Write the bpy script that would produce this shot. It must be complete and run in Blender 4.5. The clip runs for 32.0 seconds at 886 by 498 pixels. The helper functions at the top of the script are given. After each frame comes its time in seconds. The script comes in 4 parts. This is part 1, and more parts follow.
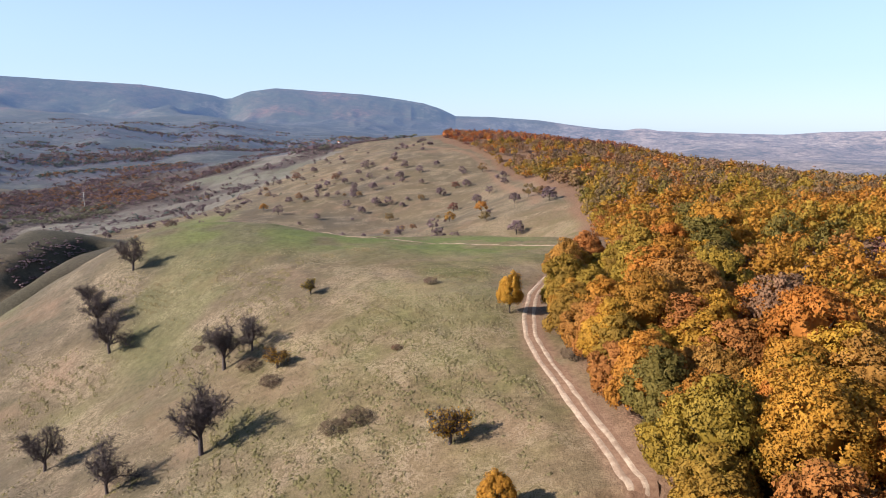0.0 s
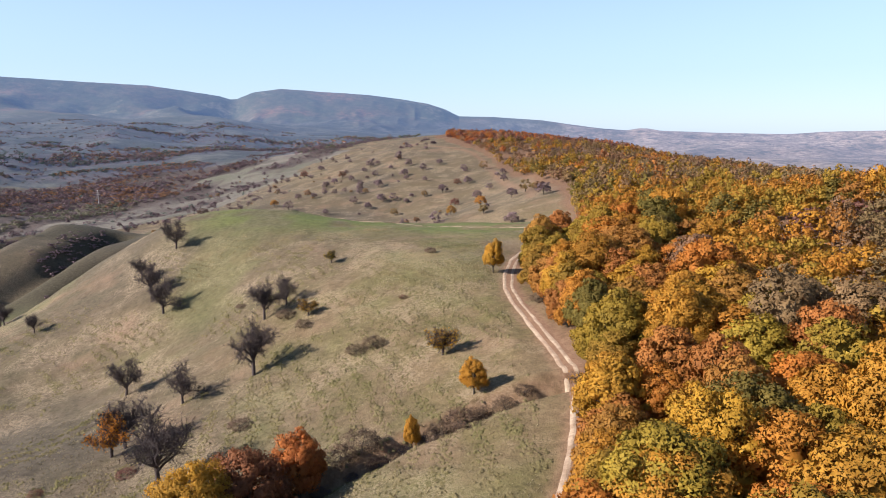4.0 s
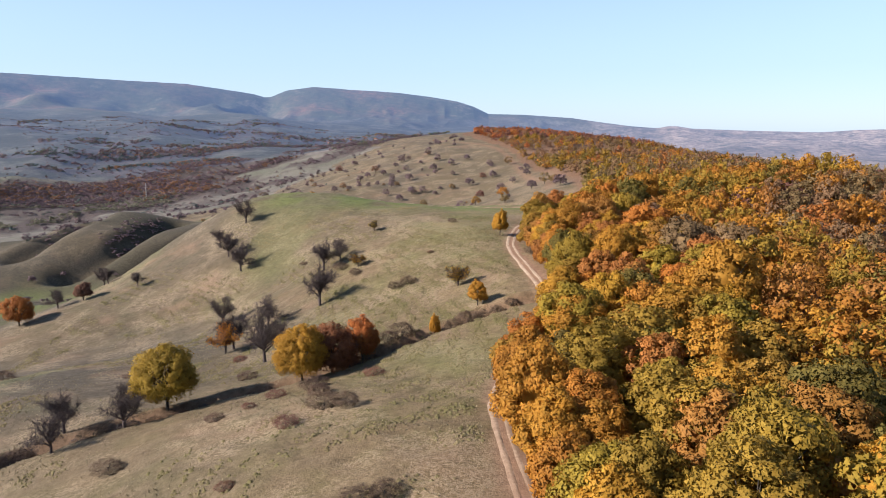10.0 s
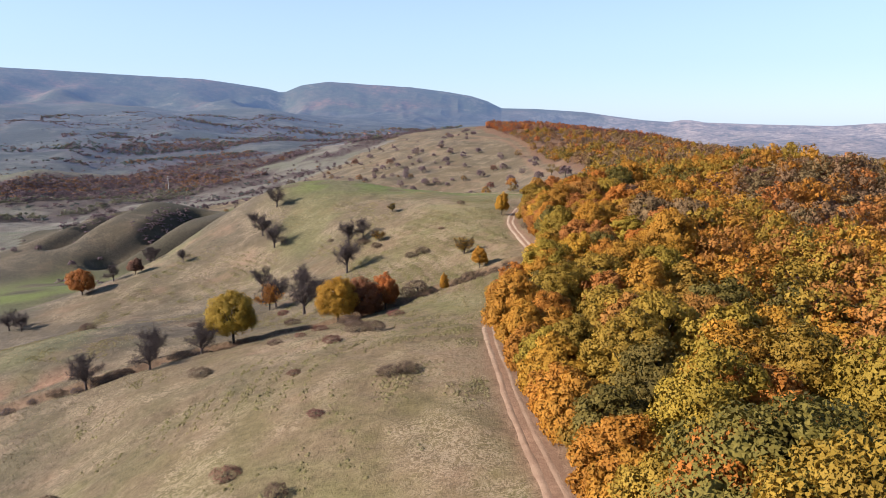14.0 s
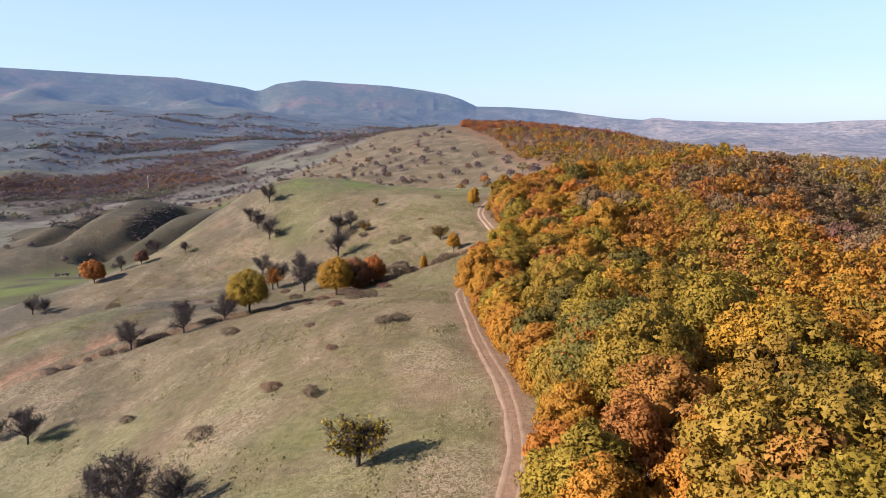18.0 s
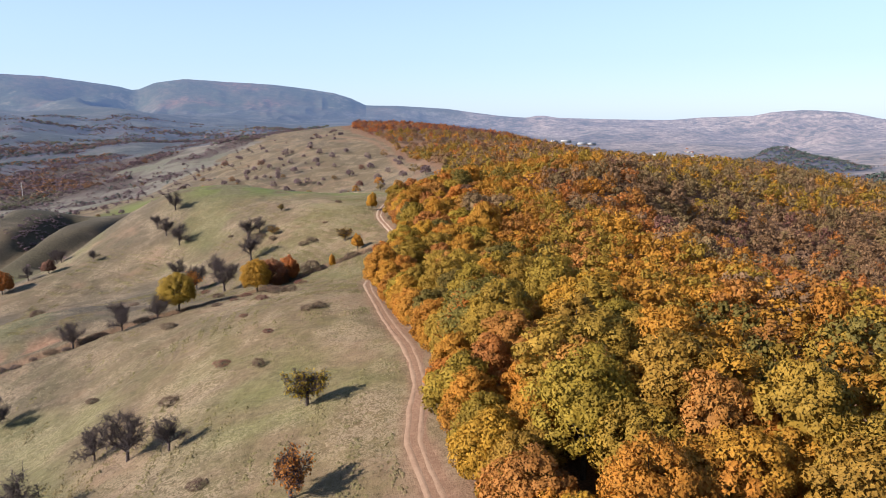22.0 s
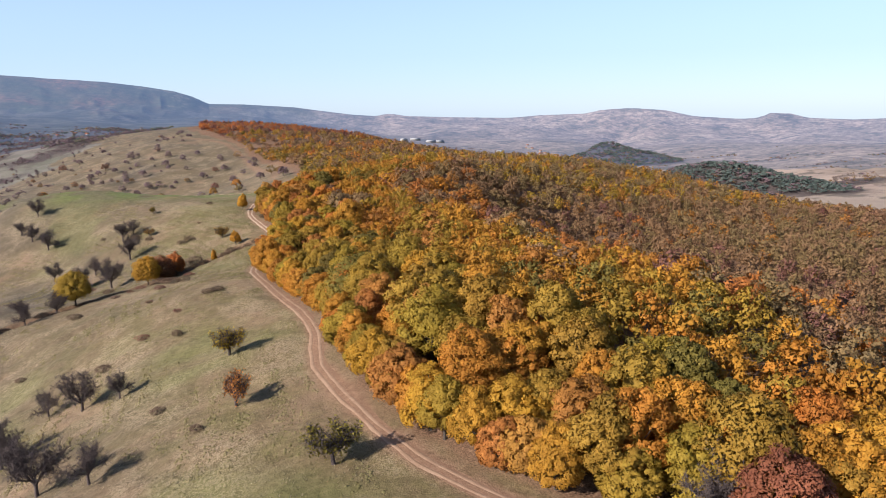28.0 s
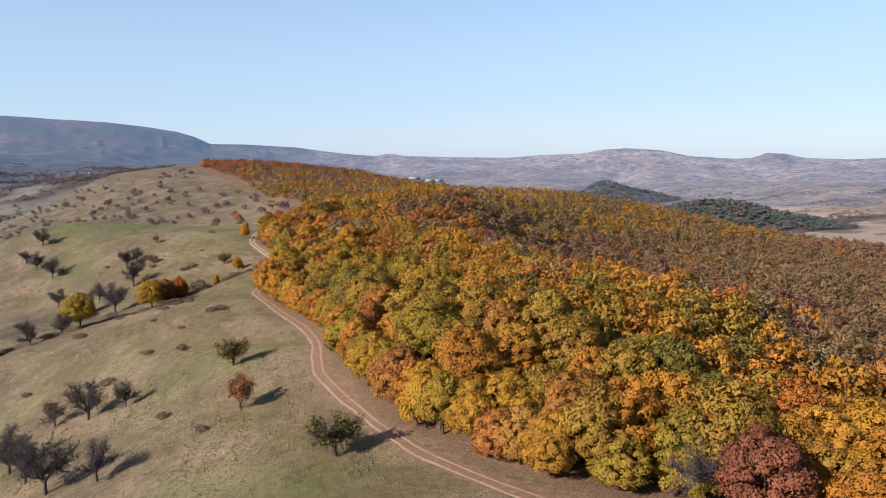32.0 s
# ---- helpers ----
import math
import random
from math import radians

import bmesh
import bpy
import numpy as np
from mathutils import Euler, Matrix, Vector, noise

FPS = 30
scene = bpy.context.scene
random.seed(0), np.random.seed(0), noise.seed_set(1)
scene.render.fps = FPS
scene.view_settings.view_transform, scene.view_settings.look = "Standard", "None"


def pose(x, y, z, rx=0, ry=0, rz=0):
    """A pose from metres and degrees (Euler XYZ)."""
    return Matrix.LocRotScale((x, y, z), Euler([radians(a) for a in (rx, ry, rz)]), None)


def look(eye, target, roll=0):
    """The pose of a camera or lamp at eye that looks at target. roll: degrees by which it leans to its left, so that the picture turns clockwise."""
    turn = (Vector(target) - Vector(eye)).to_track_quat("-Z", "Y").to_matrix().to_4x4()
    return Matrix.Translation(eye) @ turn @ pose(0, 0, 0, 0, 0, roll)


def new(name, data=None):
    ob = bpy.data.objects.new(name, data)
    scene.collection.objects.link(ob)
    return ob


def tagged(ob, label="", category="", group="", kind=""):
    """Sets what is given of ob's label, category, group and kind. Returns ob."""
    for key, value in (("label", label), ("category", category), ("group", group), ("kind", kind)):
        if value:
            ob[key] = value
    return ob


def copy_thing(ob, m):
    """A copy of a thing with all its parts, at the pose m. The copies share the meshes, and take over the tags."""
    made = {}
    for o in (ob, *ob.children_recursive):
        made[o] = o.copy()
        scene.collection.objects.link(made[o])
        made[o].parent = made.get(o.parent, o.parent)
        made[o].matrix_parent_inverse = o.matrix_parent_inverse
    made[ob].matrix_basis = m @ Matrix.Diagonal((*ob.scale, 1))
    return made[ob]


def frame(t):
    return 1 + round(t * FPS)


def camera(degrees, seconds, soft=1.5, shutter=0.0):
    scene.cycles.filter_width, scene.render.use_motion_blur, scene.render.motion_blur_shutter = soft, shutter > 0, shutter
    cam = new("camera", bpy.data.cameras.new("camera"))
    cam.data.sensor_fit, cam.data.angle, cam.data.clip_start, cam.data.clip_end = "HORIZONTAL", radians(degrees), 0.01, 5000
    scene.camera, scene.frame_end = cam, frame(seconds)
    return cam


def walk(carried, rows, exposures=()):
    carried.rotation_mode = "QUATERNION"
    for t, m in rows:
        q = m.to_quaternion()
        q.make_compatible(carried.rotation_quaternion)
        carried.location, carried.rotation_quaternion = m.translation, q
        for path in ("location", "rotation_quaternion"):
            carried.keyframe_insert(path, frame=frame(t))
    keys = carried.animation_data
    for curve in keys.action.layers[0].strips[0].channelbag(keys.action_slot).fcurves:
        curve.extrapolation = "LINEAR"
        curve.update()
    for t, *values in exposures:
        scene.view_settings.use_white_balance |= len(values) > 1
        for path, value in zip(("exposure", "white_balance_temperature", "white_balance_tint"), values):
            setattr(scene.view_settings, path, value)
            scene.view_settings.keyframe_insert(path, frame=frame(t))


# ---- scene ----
# Drone that backs away along the ridge, then turns to the right and hovers: seconds, place, yaw, pitch, roll.
PATH = [
    (0, (0.07, 0.06, 39.98), 0.175, -9.961, 0.271),
    (1, (0.54, -7.41, 39.63), 0.253, -9.977, 0.164),
    (2, (0.83, -15.49, 39.40), 0.219, -9.947, 0.238),
    (3, (1.33, -23.93, 39.24), 0.220, -9.934, 0.178),
    (6, (2.77, -49.05, 39.27), 1.874, -9.996, 0.433),
    (7, (3.44, -56.95, 39.08), 2.617, -10.005, 0.501),
    (8, (4.12, -64.92, 38.86), 2.999, -10.026, 0.480),
    (9, (4.78, -72.67, 38.70), 2.966, -10.049, 0.350),
    (10, (5.49, -80.58, 38.66), 2.953, -10.145, 0.267),
    (11, (6.25, -88.54, 38.59), 3.266, -10.273, 0.250),
    (12, (6.97, -96.50, 38.60), 4.075, -10.394, 0.249),
    (13, (7.70, -104.34, 38.55), 4.097, -10.526, 0.230),
    (14, (8.47, -112.36, 38.41), 4.066, -10.608, 0.176),
    (17, (9.75, -136.57, 39.62), 4.030, -10.749, 0.124),
    (18, (9.91, -145.15, 40.74), 2.084, -10.773, 0.060),
    (19, (9.84, -153.55, 42.25), 1.427, -10.842, -0.122),
    (20, (9.29, -161.92, 43.97), -1.474, -10.894, -0.136),
    (21, (8.25, -170.20, 45.56), -5.093, -10.935, -0.173),
    (22, (6.96, -178.05, 47.04), -6.902, -10.976, -0.316),
    (23, (5.47, -185.59, 48.50), -6.939, -11.014, -0.320),
    (24, (3.70, -193.18, 49.80), -9.084, -11.112, -0.425),
    (25, (1.64, -200.63, 51.21), -13.529, -11.222, -0.308),
    (26, (-0.38, -207.25, 52.32), -17.016, -11.346, -0.270),
    (29, (-6.37, -222.92, 51.37), -19.371, -11.015, -0.496),
    (30, (-6.79, -224.65, 50.52), -19.417, -9.907, -0.421),
    (31, (-6.87, -224.93, 49.04), -19.377, -8.793, -0.386),
    (32, (-6.80, -224.86, 47.18), -19.299, -7.943, -0.473),
]
cam = camera(65.719, 32.0, 1.0)


def aim(place, yaw, pitch, roll):
    y, p = radians(yaw), radians(pitch)
    ahead = Vector((-math.sin(y) * math.cos(p), math.cos(y) * math.cos(p), math.sin(p)))
    return look(place, Vector(place) + 100 * ahead, roll)


walk(cam, [(t, aim(place, yaw, pitch, roll)) for t, place, yaw, pitch, roll in PATH],
     [(0, 0.93, 6500, 14), (24, 0.93, 6500, 14), (29, 0.82, 6500, 14), (32, 0.70, 6500, 14)])


# ---- world ----
SUN_TO = Vector((-0.83, -0.30, 0.50)).normalized()
world = bpy.data.worlds.new("sky")
scene.world = world
world.use_nodes = True
sky = world.node_tree.nodes.new("ShaderNodeTexSky")
sky.sky_type, sky.sun_disc = "NISHITA", False
sky.sun_elevation = math.asin(SUN_TO.z)
sky.sun_rotation = math.atan2(SUN_TO.x, SUN_TO.y)
sky.altitude, sky.air_density, sky.dust_density, sky.ozone_density = 400, 1.0, 0.4, 2.0
haze = world.node_tree.nodes.new("ShaderNodeMix")
haze.data_type = "RGBA"
haze.inputs[0].default_value = 0.72
haze.inputs[7].default_value = (2.9, 4.2, 5.75, 1)
where = world.node_tree.nodes.new("ShaderNodeTexCoord")
axes = world.node_tree.nodes.new("ShaderNodeSeparateXYZ")
height = world.node_tree.nodes.new("ShaderNodeMapRange")
height.inputs["From Min"].default_value, height.inputs["From Max"].default_value = 0.08, 0.44
height.inputs["To Min"].default_value, height.inputs["To Max"].default_value = 0.72, 0.0
world.node_tree.links.new(where.outputs["Generated"], axes.inputs[0])
world.node_tree.links.new(axes.outputs["Z"], height.inputs["Value"])
world.node_tree.links.new(height.outputs[0], haze.inputs[0])
world.node_tree.links.new(sky.outputs[0], haze.inputs[6])
world.node_tree.links.new(haze.outputs[2], world.node_tree.nodes["Background"].inputs[0])
world.node_tree.nodes["Background"].inputs[1].default_value = 0.10
sun = new("sun", bpy.data.lights.new("sun", "SUN"))
sun.data.energy, sun.data.angle, sun.data.color = 5.5, radians(0.53), (1.0, 0.935, 0.84)
sun.matrix_world = look(SUN_TO * 1000, (0, 0, 0))


# ---- materials ----
def shader(name, rough=0.9):
    m = bpy.data.materials.new(name)
    m.use_nodes = True
    t = m.node_tree
    b = t.nodes["Principled BSDF"]
    b.inputs["Roughness"].default_value = rough
    b.inputs["Specular IOR Level"].default_value = 0.2
    return m, t, b


def node(t, kind, **values):
    n = t.nodes.new(kind)
    for k, v in values.items():
        n.inputs[k.replace("_", " ")].default_value = v
    return n


def noise_at(t, source, scale, detail=4.0, rough=0.6):
    n = node(t, "ShaderNodeTexNoise", Scale=scale, Detail=detail, Roughness=rough)
    t.links.new(source, n.inputs["Vector"])
    return n.outputs["Fac"]


def ramp(t, fac, stops):
    r = t.nodes.new("ShaderNodeValToRGB")
    while len(r.color_ramp.elements) < len(stops):
        r.color_ramp.elements.new(0.5)
    for e, (p, c) in zip(r.color_ramp.elements, stops):
        e.position, e.color = p, (*c, 1) if len(c) == 3 else c
    t.links.new(fac, r.inputs[0])
    return r.outputs[0]


def mix(t, fac, a, b, blend="MIX"):
    m = t.nodes.new("ShaderNodeMix")
    m.data_type, m.blend_type = "RGBA", blend
    for value, slot in ((fac, 0), (a, 6), (b, 7)):
        if isinstance(value, bpy.types.NodeSocket):
            t.links.new(value, m.inputs[slot])
        else:
            m.inputs[slot].default_value = value if slot == 0 else (*value, 1)
    return m.outputs[2]


def grey(*v):
    return [(p, (g, g, g)) for p, g in v]


def bump(t, b, height, strength, distance):
    n = node(t, "ShaderNodeBump", Strength=strength, Distance=distance)
    t.links.new(height, n.inputs["Height"])
    t.links.new(n.outputs[0], b.inputs["Normal"])


def ground_material():
    """Dry autumn pasture, with lawn, leaf litter and bare earth where the cover masks say so."""
    m, t, b = shader("pasture")
    at = t.nodes.new("ShaderNodeNewGeometry").outputs["Position"]
    cover = t.nodes.new("ShaderNodeAttribute")
    cover.attribute_name = "cover"
    split = t.nodes.new("ShaderNodeSeparateColor")
    t.links.new(cover.outputs["Color"], split.inputs[0])
    fine, tuft, patch, broad = noise_at(t, at, 3.2, 4), noise_at(t, at, 0.75, 5, 0.68), noise_at(t, at, 0.11, 4), noise_at(t, at, 0.022, 3)
    dry = ramp(t, tuft, [(0.30, (0.081, 0.056, 0.028)), (0.5, (0.140, 0.098, 0.053)), (0.70, (0.188, 0.137, 0.077))])
    olive = ramp(t, tuft, [(0.30, (0.067, 0.055, 0.021)), (0.52, (0.113, 0.090, 0.037)), (0.70, (0.154, 0.120, 0.057))])
    dull = ramp(t, tuft, [(0.30, (0.037, 0.030, 0.022)), (0.52, (0.066, 0.054, 0.040)), (0.70, (0.094, 0.077, 0.059))])
    # Darker tone for the gully slopes in the west.
    dark_ground = ramp(t, tuft, [(0.30, (0.029, 0.025, 0.016)), (0.52, (0.053, 0.045, 0.028)), (0.70, (0.078, 0.065, 0.043))])
    field = mix(t, ramp(t, cover.outputs["Alpha"], grey((0, 0), (0.5, 1))), mix(t, ramp(t, patch, grey((0.42, 0), (0.60, 1))), dry, olive), dull)
    field = mix(t, ramp(t, broad, grey((0.40, 0), (0.62, 0.35))), field, (0.125, 0.086, 0.045))
    bent = node(t, "ShaderNodeTexNoise", Scale=0.75, Detail=4.0, Roughness=0.62, Distortion=1.6)
    t.links.new(at, bent.inputs["Vector"])
    lying = t.nodes.new("ShaderNodeMath")
    lying.operation = "MULTIPLY"
    t.links.new(ramp(t, bent.outputs["Fac"], grey((0.43, 0), (0.50, 0.62), (0.57, 0))), lying.inputs[0])
    t.links.new(ramp(t, noise_at(t, at, 0.045, 4, 0.65), grey((0.47, 0.10), (0.58, 1))), lying.inputs[1])
    straw = mix(t, lying.outputs[0], field, (0.330, 0.250, 0.168))
    rust = mix(t, ramp(t, noise_at(t, at, 0.035, 5, 0.65), grey((0.54, 0), (0.70, 0.55))), straw, (0.210, 0.130, 0.084))
    with_dark = mix(t, ramp(t, cover.outputs["Alpha"], grey((0.5, 0), (0.9, 1))), rust, dark_ground)
    speck = mix(t, ramp(t, fine, grey((0.34, 0.55), (0.44, 0))), with_dark, (0.045, 0.032, 0.018))
    lawn = ramp(t, tuft, [(0.3, (0.066, 0.078, 0.020)), (0.6, (0.116, 0.132, 0.038))])
    with_lawn = mix(t, split.outputs[0], speck, lawn)
    litter = ramp(t, fine, [(0.3, (0.068, 0.035, 0.020)), (0.55, (0.160, 0.092, 0.056)), (0.7, (0.245, 0.153, 0.095))])
    with_litter = mix(t, split.outputs[1], with_lawn, litter)
    earth = ramp(t, tuft, [(0.35, (0.128, 0.070, 0.043)), (0.65, (0.235, 0.140, 0.090))])
    t.links.new(mix(t, split.outputs[2], with_litter, earth), b.inputs["Base Color"])
    both = t.nodes.new("ShaderNodeMath")
    t.links.new(fine, both.inputs[0])
    t.links.new(tuft, both.inputs[1])
    bump(t, b, both.outputs[0], 0.6, 0.22)
    return m


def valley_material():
    """Far meadows, ploughed strips and scrub of the valleys, with haze tinted into the colours."""
    m, t, b = shader("hazed_valley_fields")
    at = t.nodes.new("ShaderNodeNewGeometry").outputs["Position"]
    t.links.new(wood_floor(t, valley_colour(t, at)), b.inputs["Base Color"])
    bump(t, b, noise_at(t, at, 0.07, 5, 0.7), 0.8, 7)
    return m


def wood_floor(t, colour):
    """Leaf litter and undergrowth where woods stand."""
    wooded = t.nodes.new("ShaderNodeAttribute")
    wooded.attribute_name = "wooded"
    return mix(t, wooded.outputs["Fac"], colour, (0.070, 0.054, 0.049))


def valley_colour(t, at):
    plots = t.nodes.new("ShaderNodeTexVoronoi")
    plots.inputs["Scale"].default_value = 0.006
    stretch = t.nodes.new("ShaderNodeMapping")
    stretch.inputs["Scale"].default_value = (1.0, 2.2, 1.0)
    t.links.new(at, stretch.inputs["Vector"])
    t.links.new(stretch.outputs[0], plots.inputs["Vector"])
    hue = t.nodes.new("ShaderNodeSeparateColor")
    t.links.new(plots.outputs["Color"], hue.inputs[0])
    # Western meadows are greyed and cooled: haze is put into their base colours.
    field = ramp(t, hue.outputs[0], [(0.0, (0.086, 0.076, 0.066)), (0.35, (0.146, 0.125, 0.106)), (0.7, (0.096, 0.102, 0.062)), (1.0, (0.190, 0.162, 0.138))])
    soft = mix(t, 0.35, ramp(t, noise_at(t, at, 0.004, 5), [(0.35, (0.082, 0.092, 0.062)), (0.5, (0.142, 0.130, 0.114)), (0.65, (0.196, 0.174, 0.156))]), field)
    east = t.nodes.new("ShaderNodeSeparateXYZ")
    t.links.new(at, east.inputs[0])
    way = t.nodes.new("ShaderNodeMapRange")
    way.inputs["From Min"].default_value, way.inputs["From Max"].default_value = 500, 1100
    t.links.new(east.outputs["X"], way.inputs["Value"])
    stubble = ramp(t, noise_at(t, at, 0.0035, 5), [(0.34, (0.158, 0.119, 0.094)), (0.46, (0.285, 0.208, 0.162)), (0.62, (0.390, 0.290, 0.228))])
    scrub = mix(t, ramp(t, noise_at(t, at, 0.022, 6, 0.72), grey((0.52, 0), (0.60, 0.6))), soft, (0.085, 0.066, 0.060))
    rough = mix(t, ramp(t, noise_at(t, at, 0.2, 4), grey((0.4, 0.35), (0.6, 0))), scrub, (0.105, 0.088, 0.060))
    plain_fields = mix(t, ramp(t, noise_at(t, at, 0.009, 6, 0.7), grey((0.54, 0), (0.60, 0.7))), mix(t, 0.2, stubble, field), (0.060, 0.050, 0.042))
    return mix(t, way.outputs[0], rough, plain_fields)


def distance_material():
    """Far fields and wooded mountains up to the skyline: the backdrop. Blue emission stands in for haze."""
    m, t, b = shader("distant_hills_haze_glow")
    at = t.nodes.new("ShaderNodeNewGeometry").outputs["Position"]
    woods = ramp(t, noise_at(t, at, 0.0034, 6, 0.72), [(0.34, (0.120, 0.105, 0.065)), (0.42, (0.042, 0.049, 0.027)), (0.54, (0.072, 0.062, 0.037)), (0.66, (0.125, 0.072, 0.044))])
    lift = t.nodes.new("ShaderNodeSeparateXYZ")
    t.links.new(at, lift.inputs[0])
    border = t.nodes.new("ShaderNodeMath")
    border.operation = "MULTIPLY_ADD"
    border.inputs[1].default_value = 170
    t.links.new(noise_at(t, at, 0.003, 5, 0.6), border.inputs[0])
    t.links.new(lift.outputs["Z"], border.inputs[2])
    level = t.nodes.new("ShaderNodeMapRange")
    level.inputs["From Min"].default_value, level.inputs["From Max"].default_value = 130, 190
    t.links.new(border.outputs[0], level.inputs["Value"])
    west = t.nodes.new("ShaderNodeMapRange")
    west.inputs["From Min"].default_value, west.inputs["From Max"].default_value = 600, 0
    west.inputs["To Min"].default_value = 0.25
    t.links.new(lift.outputs["X"], west.inputs["Value"])
    clump = t.nodes.new("ShaderNodeMath")
    clump.operation = "MULTIPLY"
    t.links.new(west.outputs[0], clump.inputs[0])
    t.links.new(ramp(t, noise_at(t, at, 0.006, 6, 0.72), grey((0.45, 0), (0.51, 0.92))), clump.inputs[1])
    tinted = mix(t, 0.65, valley_colour(t, at), (0.066, 0.064, 0.048))
    copse = mix(t, clump.outputs[0], mix(t, west.outputs[0], valley_colour(t, at), tinted), (0.036, 0.036, 0.026))
    slope = mix(t, level.outputs[0], wood_floor(t, copse), woods)
    bump(t, b, noise_at(t, at, 0.025, 6, 0.7), 0.45, 12)
    t.links.new(mix(t, ramp(t, noise_at(t, at, 0.03, 5, 0.75), grey((0.42, 0.6), (0.58, 0))), slope, (0.030, 0.032, 0.020)), b.inputs["Base Color"])
    # Haze added as a blue glow, stronger with distance from the origin.
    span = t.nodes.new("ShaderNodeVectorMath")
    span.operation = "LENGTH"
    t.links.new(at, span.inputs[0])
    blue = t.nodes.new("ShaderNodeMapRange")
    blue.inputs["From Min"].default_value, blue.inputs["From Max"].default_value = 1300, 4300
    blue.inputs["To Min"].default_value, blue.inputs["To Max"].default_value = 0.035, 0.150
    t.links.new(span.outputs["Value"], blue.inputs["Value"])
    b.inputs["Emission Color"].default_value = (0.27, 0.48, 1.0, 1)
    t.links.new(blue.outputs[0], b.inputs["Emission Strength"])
    return m


def foliage(name, tones, through_light=0.30, rough=0.75):
    """Leaves in a few tones, varied leaf by leaf, bough by bough and tree by tree."""
    m, t, b = shader(name, rough)
    geo = t.nodes.new("ShaderNodeNewGeometry")
    at = geo.outputs["Position"]
    pick = t.nodes.new("ShaderNodeMath")
    pick.operation = "MULTIPLY_ADD"
    pick.inputs[1].default_value = 0.34
    t.links.new(geo.outputs["Random Per Island"], pick.inputs[0])
    t.links.new(ramp(t, noise_at(t, at, 0.75, 3), grey((0.30, 0), (0.70, 0.66))), pick.inputs[2])
    leaf = ramp(t, pick.outputs[0], [(i / max(1, len(tones) - 1), c) for i, c in enumerate(tones)])
    shift = t.nodes.new("ShaderNodeObjectInfo")
    hsv = t.nodes.new("ShaderNodeHueSaturation")
    spread = t.nodes.new("ShaderNodeMapRange")
    spread.inputs["To Min"].default_value, spread.inputs["To Max"].default_value = 0.487, 0.513
    t.links.new(shift.outputs["Random"], spread.inputs["Value"])
    t.links.new(spread.outputs[0], hsv.inputs["Hue"])
    t.links.new(ramp(t, noise_at(t, at, 0.13, 2), grey((0.34, 0.74), (0.66, 1.16))), hsv.inputs["Value"])
    t.links.new(leaf, hsv.inputs["Color"])
    t.links.new(hsv.outputs[0], b.inputs["Base Color"])
    glow = t.nodes.new("ShaderNodeBsdfTranslucent")
    t.links.new(hsv.outputs[0], glow.inputs["Color"])
    both = t.nodes.new("ShaderNodeMixShader")
    both.inputs[0].default_value = through_light
    t.links.new(b.outputs[0], both.inputs[1])
    t.links.new(glow.outputs[0], both.inputs[2])
    t.links.new(both.outputs[0], t.nodes["Material Output"].inputs[0])
    return m


def bark(name, dark, light):
    m, t, b = shader(name)
    at = t.nodes.new("ShaderNodeNewGeometry").outputs["Position"]
    t.links.new(ramp(t, noise_at(t, at, 6, 5), [(0.35, dark), (0.65, light)]), b.inputs["Base Color"])
    bump(t, b, noise_at(t, at, 14, 3), 0.6, 0.05)
    return m


def soil(name, dark, light, scale=1.6):
    m, t, b = shader(name)
    at = t.nodes.new("ShaderNodeNewGeometry").outputs["Position"]
    base = ramp(t, noise_at(t, at, scale, 6, 0.65), [(0.35, dark), (0.62, light)])
    wide = mix(t, ramp(t, noise_at(t, at, 0.3, 4), grey((0.4, 0.55), (0.6, 0))), base, tuple(0.5 * (p + q) * 0.75 for p, q in zip(dark, light)))
    t.links.new(wide, b.inputs["Base Color"])
    bump(t, b, noise_at(t, at, 5, 4), 0.7, 0.08)
    return m


def plain(name, colour, rough=0.8):
    m, t, b = shader(name, rough)
    at = t.nodes.new("ShaderNodeNewGeometry").outputs["Position"]
    t.links.new(ramp(t, noise_at(t, at, 1.5, 4), [(0.3, tuple(0.8 * v for v in colour)), (0.7, colour)]), b.inputs["Base Color"])
    return m


def track_soil(name, dark, light):
    """Wheel-worn soil, redder and darker on the southern ridge."""
    m = soil(name, dark, light)
    t = m.node_tree
    b = t.nodes["Principled BSDF"]
    at = t.nodes.new("ShaderNodeNewGeometry").outputs["Position"]
    axis = t.nodes.new("ShaderNodeSeparateXYZ")
    t.links.new(at, axis.inputs[0])
    way = t.nodes.new("ShaderNodeMapRange")
    way.inputs["From Min"].default_value, way.inputs["From Max"].default_value = 50, -30
    way.inputs["To Max"].default_value = 0.85
    t.links.new(axis.outputs["Y"], way.inputs["Value"])
    worn = mix(t, way.outputs[0], b.inputs["Base Color"].links[0].from_socket, (0.230, 0.142, 0.092))
    t.links.new(mix(t, ramp(t, noise_at(t, at, 0.55, 5, 0.7), grey((0.42, 0.55), (0.56, 0))), worn, (0.185, 0.108, 0.068)), b.inputs["Base Color"])
    return m


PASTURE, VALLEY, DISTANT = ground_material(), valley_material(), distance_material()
GOLD = foliage("golden_oak_leaves", [(0.271, 0.121, 0.014), (0.371, 0.177, 0.022), (0.442, 0.224, 0.032)])
AMBER = foliage("amber_oak_leaves", [(0.266, 0.103, 0.014), (0.368, 0.153, 0.022), (0.434, 0.196, 0.030)])
OLIVE = foliage("olive_oak_leaves", [(0.188, 0.114, 0.016), (0.266, 0.164, 0.022), (0.336, 0.212, 0.034)])
GREEN = foliage("green_oak_leaves", [(0.091, 0.072, 0.015), (0.142, 0.106, 0.022), (0.201, 0.145, 0.032)])
